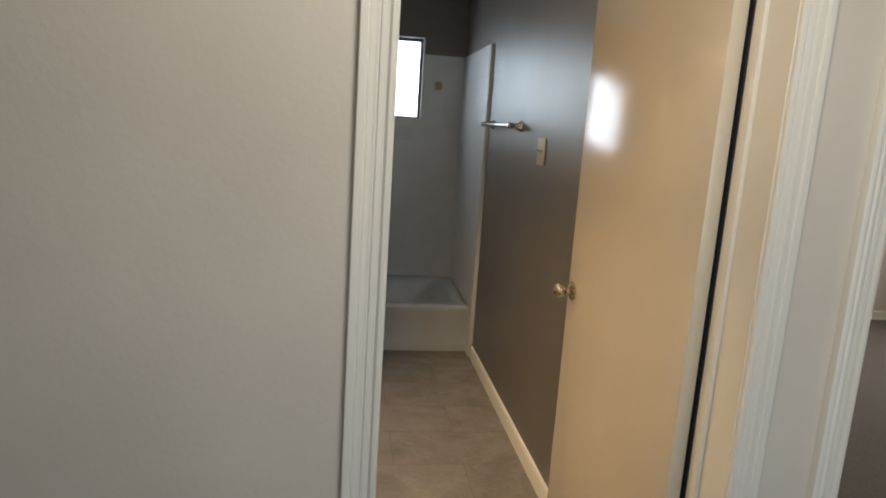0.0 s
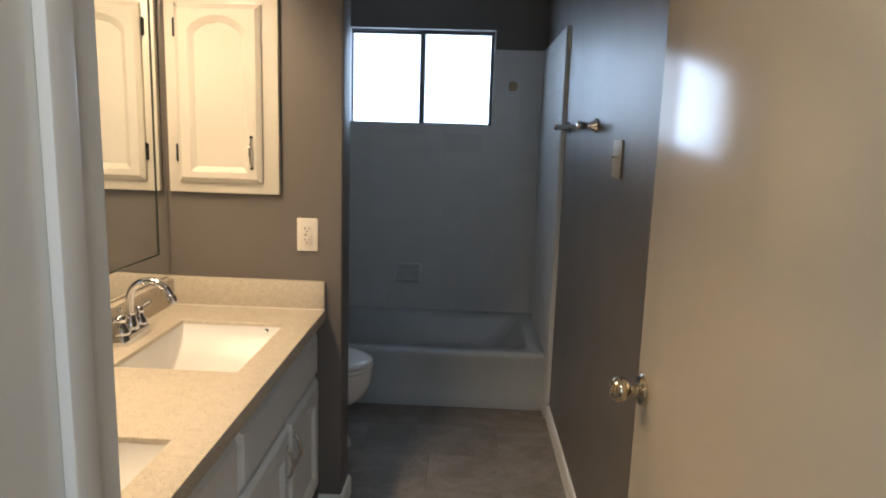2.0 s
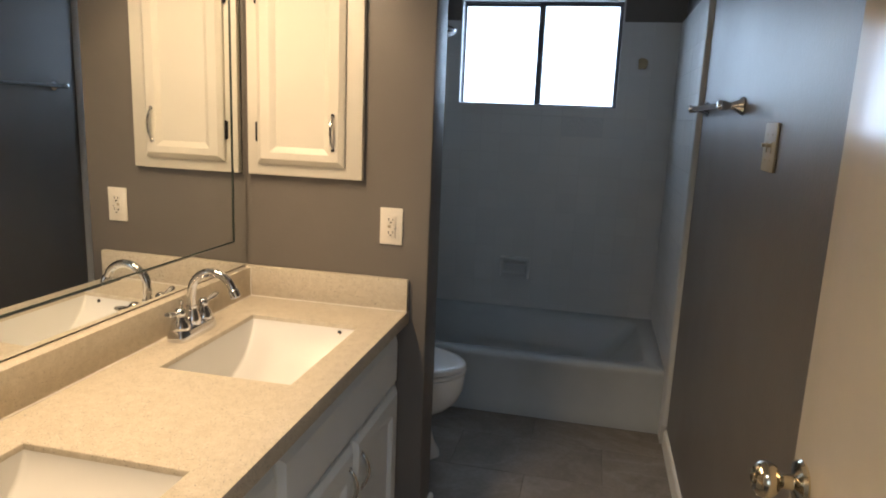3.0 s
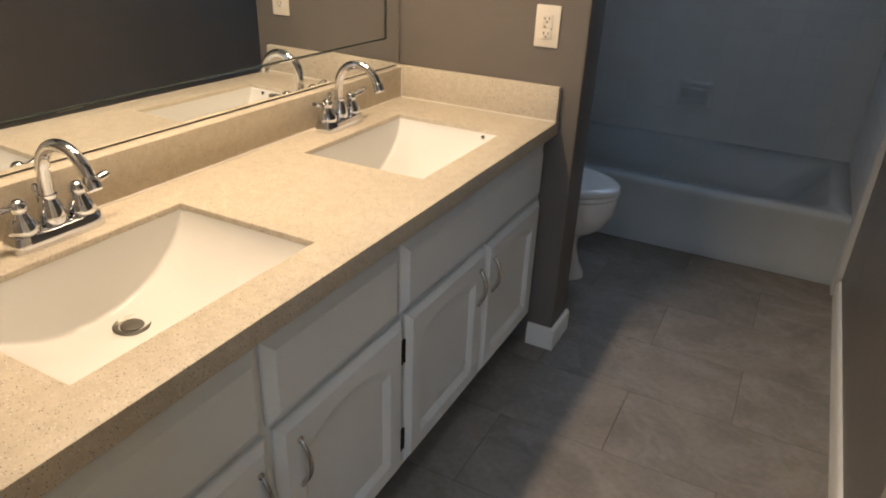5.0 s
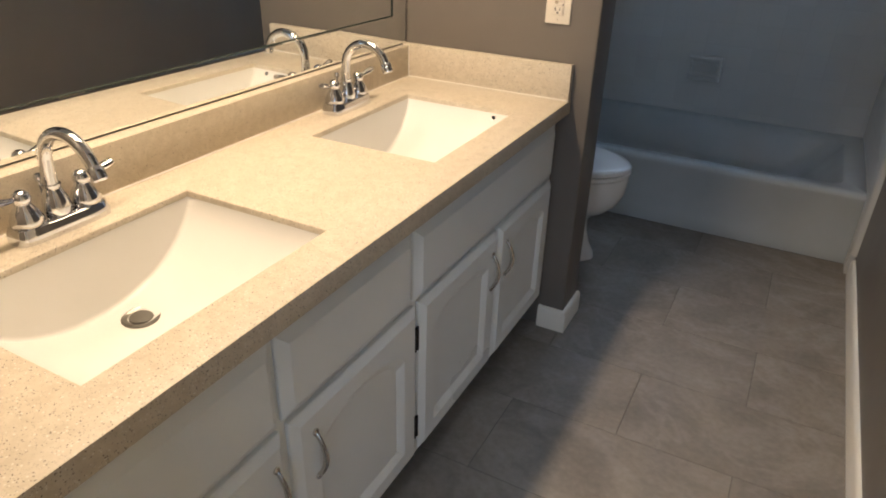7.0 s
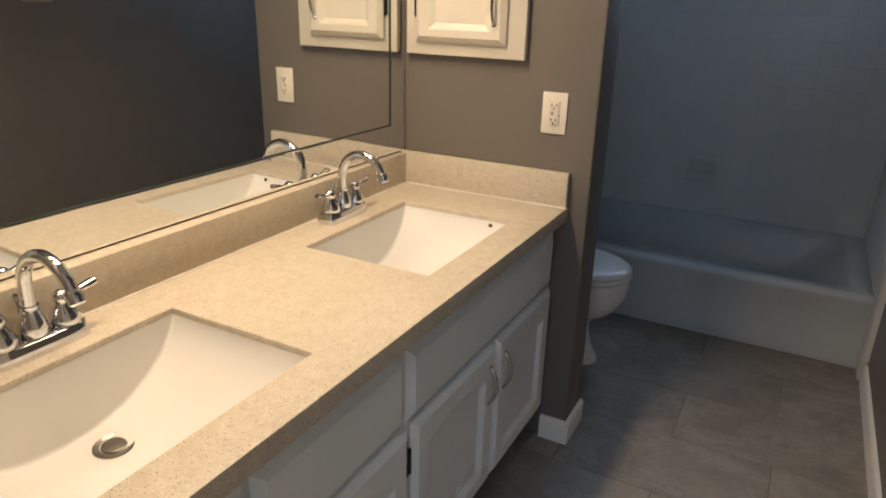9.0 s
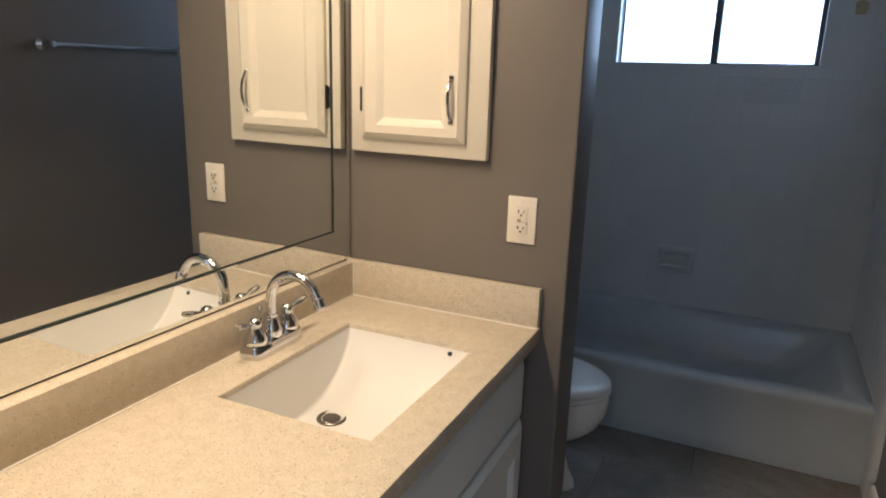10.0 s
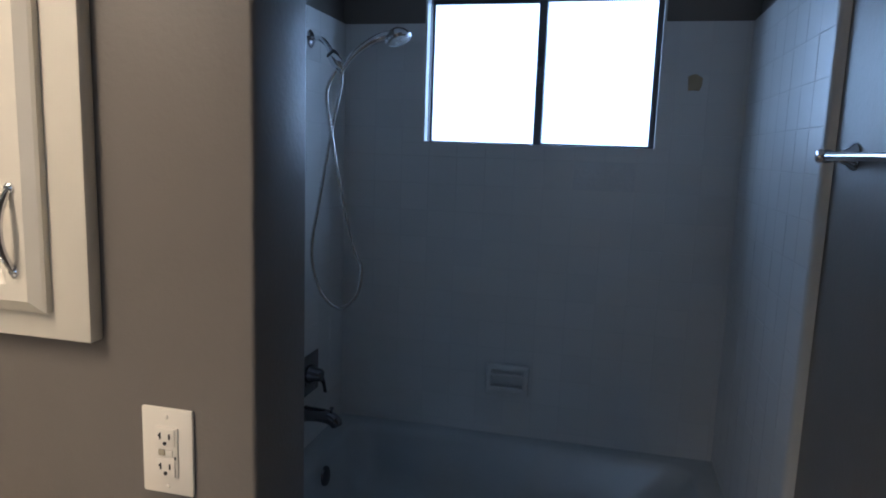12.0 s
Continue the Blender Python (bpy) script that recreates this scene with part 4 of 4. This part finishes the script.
for ey in (-0.646, 0.641):
    part("hood_end", solid(0.001, 0.265, ey, ey + 0.005, -0.172, 0.0745, bevel=0.001), M_TRIM, bar)
part("diffuser", solid(0.05, 0.24, -0.60, 0.60, -0.062, -0.056, bevel=0.001), M_WHITE, bar)
part("tube_box", solid(0.026, 0.24, -0.60, 0.60, -0.0555, 0.0745, bevel=0.003), M_TRIM, bar)

# ---- hall ceiling light ----
dome = thing("ceiling_light", "white glass flush ceiling light in the hall", "ceiling light", (-0.50, -2.50, CEIL))
part("base", lathe(bmesh.new(), [(0.0, 0.0), (0.17, 0.0), (0.17, -0.02), (0.15, -0.03), (0.0, -0.03)], None, 36), M_NICKEL, dome)
part("shade", lathe(bmesh.new(), [(0.148, -0.03), (0.150, -0.04), (0.13, -0.052), (0.09, -0.056), (0.0, -0.057)], None, 36), M_WHITE, dome, "white glass shade")

# ---- tiles of the alcove: each one a piece of its wall ----
PX, PZ, JOINT, TT = 0.1125, 0.1075, 0.0015, 0.008
tile_meshes = {}


def tile_mesh(w, h):
    key = (round(w, 4), round(h, 4))
    if key not in tile_meshes:
        bm = bmesh.new()
        b = 0.0009
        at = lambda d, y: [Vector((x, y, z)) for x, z in ((d, d), (w - d, d), (w - d, h - d), (d, h - d))]
        loft(bm, [at(0, 0), at(0, -TT + b), at(b * 0.4, -TT + b * 0.35), at(b * 1.4, -TT)], cap_start=False)
        tile_meshes[key] = finish(bm, "tile", M_TILE, 3)
    return tile_meshes[key]


def cuts(lo, hi, anchor, pitch):
    k = math.ceil((lo - anchor) / pitch - 1e-6)
    out = [lo]
    while anchor + k * pitch < hi - 1e-6:
        if anchor + k * pitch > lo + 1e-6:
            out.append(anchor + k * pitch)
        k += 1
    return out + [hi]


def tile_field(parent, us, vs, place, hole=None):
    for u0, u1 in zip(us, us[1:]):
        for v0, v1 in zip(vs, vs[1:]):
            spans = [(u0, u1, v0, v1)]
            if hole and u1 > hole[0] + 1e-6 and u0 < hole[1] - 1e-6 and v1 > hole[2] + 1e-6 and v0 < hole[3] - 1e-6:
                spans = []
                if v0 < hole[2]:
                    spans.append((u0, u1, v0, hole[2]))
                if u0 < hole[0]:
                    spans.append((u0, hole[0], max(v0, hole[2]), v1))
                if u1 > hole[1]:
                    spans.append((hole[1], u1, max(v0, hole[2]), v1))
            for a, b, c, d in spans:
                if b - a < 0.012 or d - c < 0.012:
                    continue
                ob = new("tile", tile_mesh(b - a - JOINT, d - c - JOINT))
                m = place @ Matrix.Translation((a + JOINT / 2, random.uniform(-0.0003, 0.0003), c + JOINT / 2))
                ob.matrix_world = m @ pose(0, 0, 0, random.uniform(-0.04, 0.04), 0, random.uniform(-0.04, 0.04))
                ob.parent = parent
                if hole and abs((c + d) / 2 - 1.358) < 0.03 and -0.61 < a < -0.45:
                    ob.data = ob.data.copy()
                    ob.data.materials[0] = M_TILE_NEW
                    ob["label"] = "glossier replacement tile"


TOP = 1.914
zs = cuts(TH + 0.003, TOP, 1.412, PZ)
bm = plate(bmesh.new(), [XS, WX0, WX1, 0.0], [TH - 0.02, WZ0, TOP], [(1, 1)], YB + 0.0006, YB + 0.0118, xz)
tb_back = structure("tile_bed_back", bm, M_GROUT_W, "white glazed square wall tiles round the window", "wall tiles")
tile_field(tb_back, cuts(XS + 0.014, XT, -0.602, PX), zs, Matrix.Translation((0, YB + 0.008, 0)), (WX0, WX1, WZ0, WZ1))
tb_right = structure("tile_bed_right", solid(XT + 0.0006, 0.0, YTR, YB + 0.0022, 0.0, TOP), M_GROUT_W, "white glazed square tiles on the tub's end wall", "wall tiles")
ys = cuts(YTR + 0.001, YB, YB - 0.02, PX)
mr = Matrix.Translation((XT + 0.008, 0, 0)) @ pose(0, 0, 0, 0, 0, -90)
tile_field(tb_right, [-y for y in ys[::-1]], zs, mr)
tile_field(tb_right, [-YT + 0.0, -YTR - 0.001], cuts(0.004, TH + 0.003, 1.412, PZ), mr)
tb_left = structure("tile_bed_left", solid(XS, XS + 0.0142, YTR, YB + 0.0022, 0.0, TOP), M_GROUT_W, "white glazed square tiles on the shower wall", "wall tiles")
ml = Matrix.Translation((XS + 0.0068, 0, 0)) @ pose(0, 0, 0, 0, 0, 90)
tile_field(tb_left, ys, zs, ml)
# rounded edge trim down the front of the right-hand tiles
bm = bmesh.new()
loft(bm, [[Vector((0.001 - r * 1.0, YTR - 0.001 - s, z)) for r, s in ((0, 0), (0.0232, 0), (0.0228, 0.004), (0.0205, 0.010), (0.016, 0.0145), (0.009, 0.018), (0, 0.020))] for z in (0.09, TOP + 0.002)])
structure("tile_edge_trim", bm, M_TILE, "white glazed edge strip beside the tub tiles", "trim")

# ---- floor tiles: half bond, long side across the room ----
TL, TW, FJ = 0.610, 0.305, 0.0022
floor_meshes = {}


def floor_tile(w, d):
    key = (round(w, 3), round(d, 3))
    if key not in floor_meshes:
        bm = bmesh.new()
        at = lambda e, z: [Vector((x, y, z)) for x, y in ((e, e), (w - e, e), (w - e, d - e), (e, d - e))]
        loft(bm, [at(0, -0.008), at(0, -0.0014), at(0.0006, -0.0004), at(0.002, 0)], cap_start=False)
        floor_meshes[key] = finish(bm, "tile", M_FLOOR, 3)
    return floor_meshes[key]


row = -0.0955 - 6 * TW
k = 0
while row < YT:
    y0, y1 = max(row, YH + 0.031), min(row + TW, YT - 0.001)
    x = -0.577 - (0 if k % 2 == 1 else TL / 2) - 3 * TL
    while x < 0 and y1 - y0 > 0.01:
        lo = XM if y0 < 0 else XS
        x0, x1 = max(x, lo + 0.001), min(x + TL, -0.002)
        if x1 - x0 > 0.01:
            ob = new("tile", floor_tile(x1 - x0 - FJ, y1 - y0 - FJ))
            ob.location = (x0 + FJ / 2, y0 + FJ / 2, random.uniform(-0.0004, 0.0))
            ob.parent = floor
        x += TL
    row += TW
    k += 1
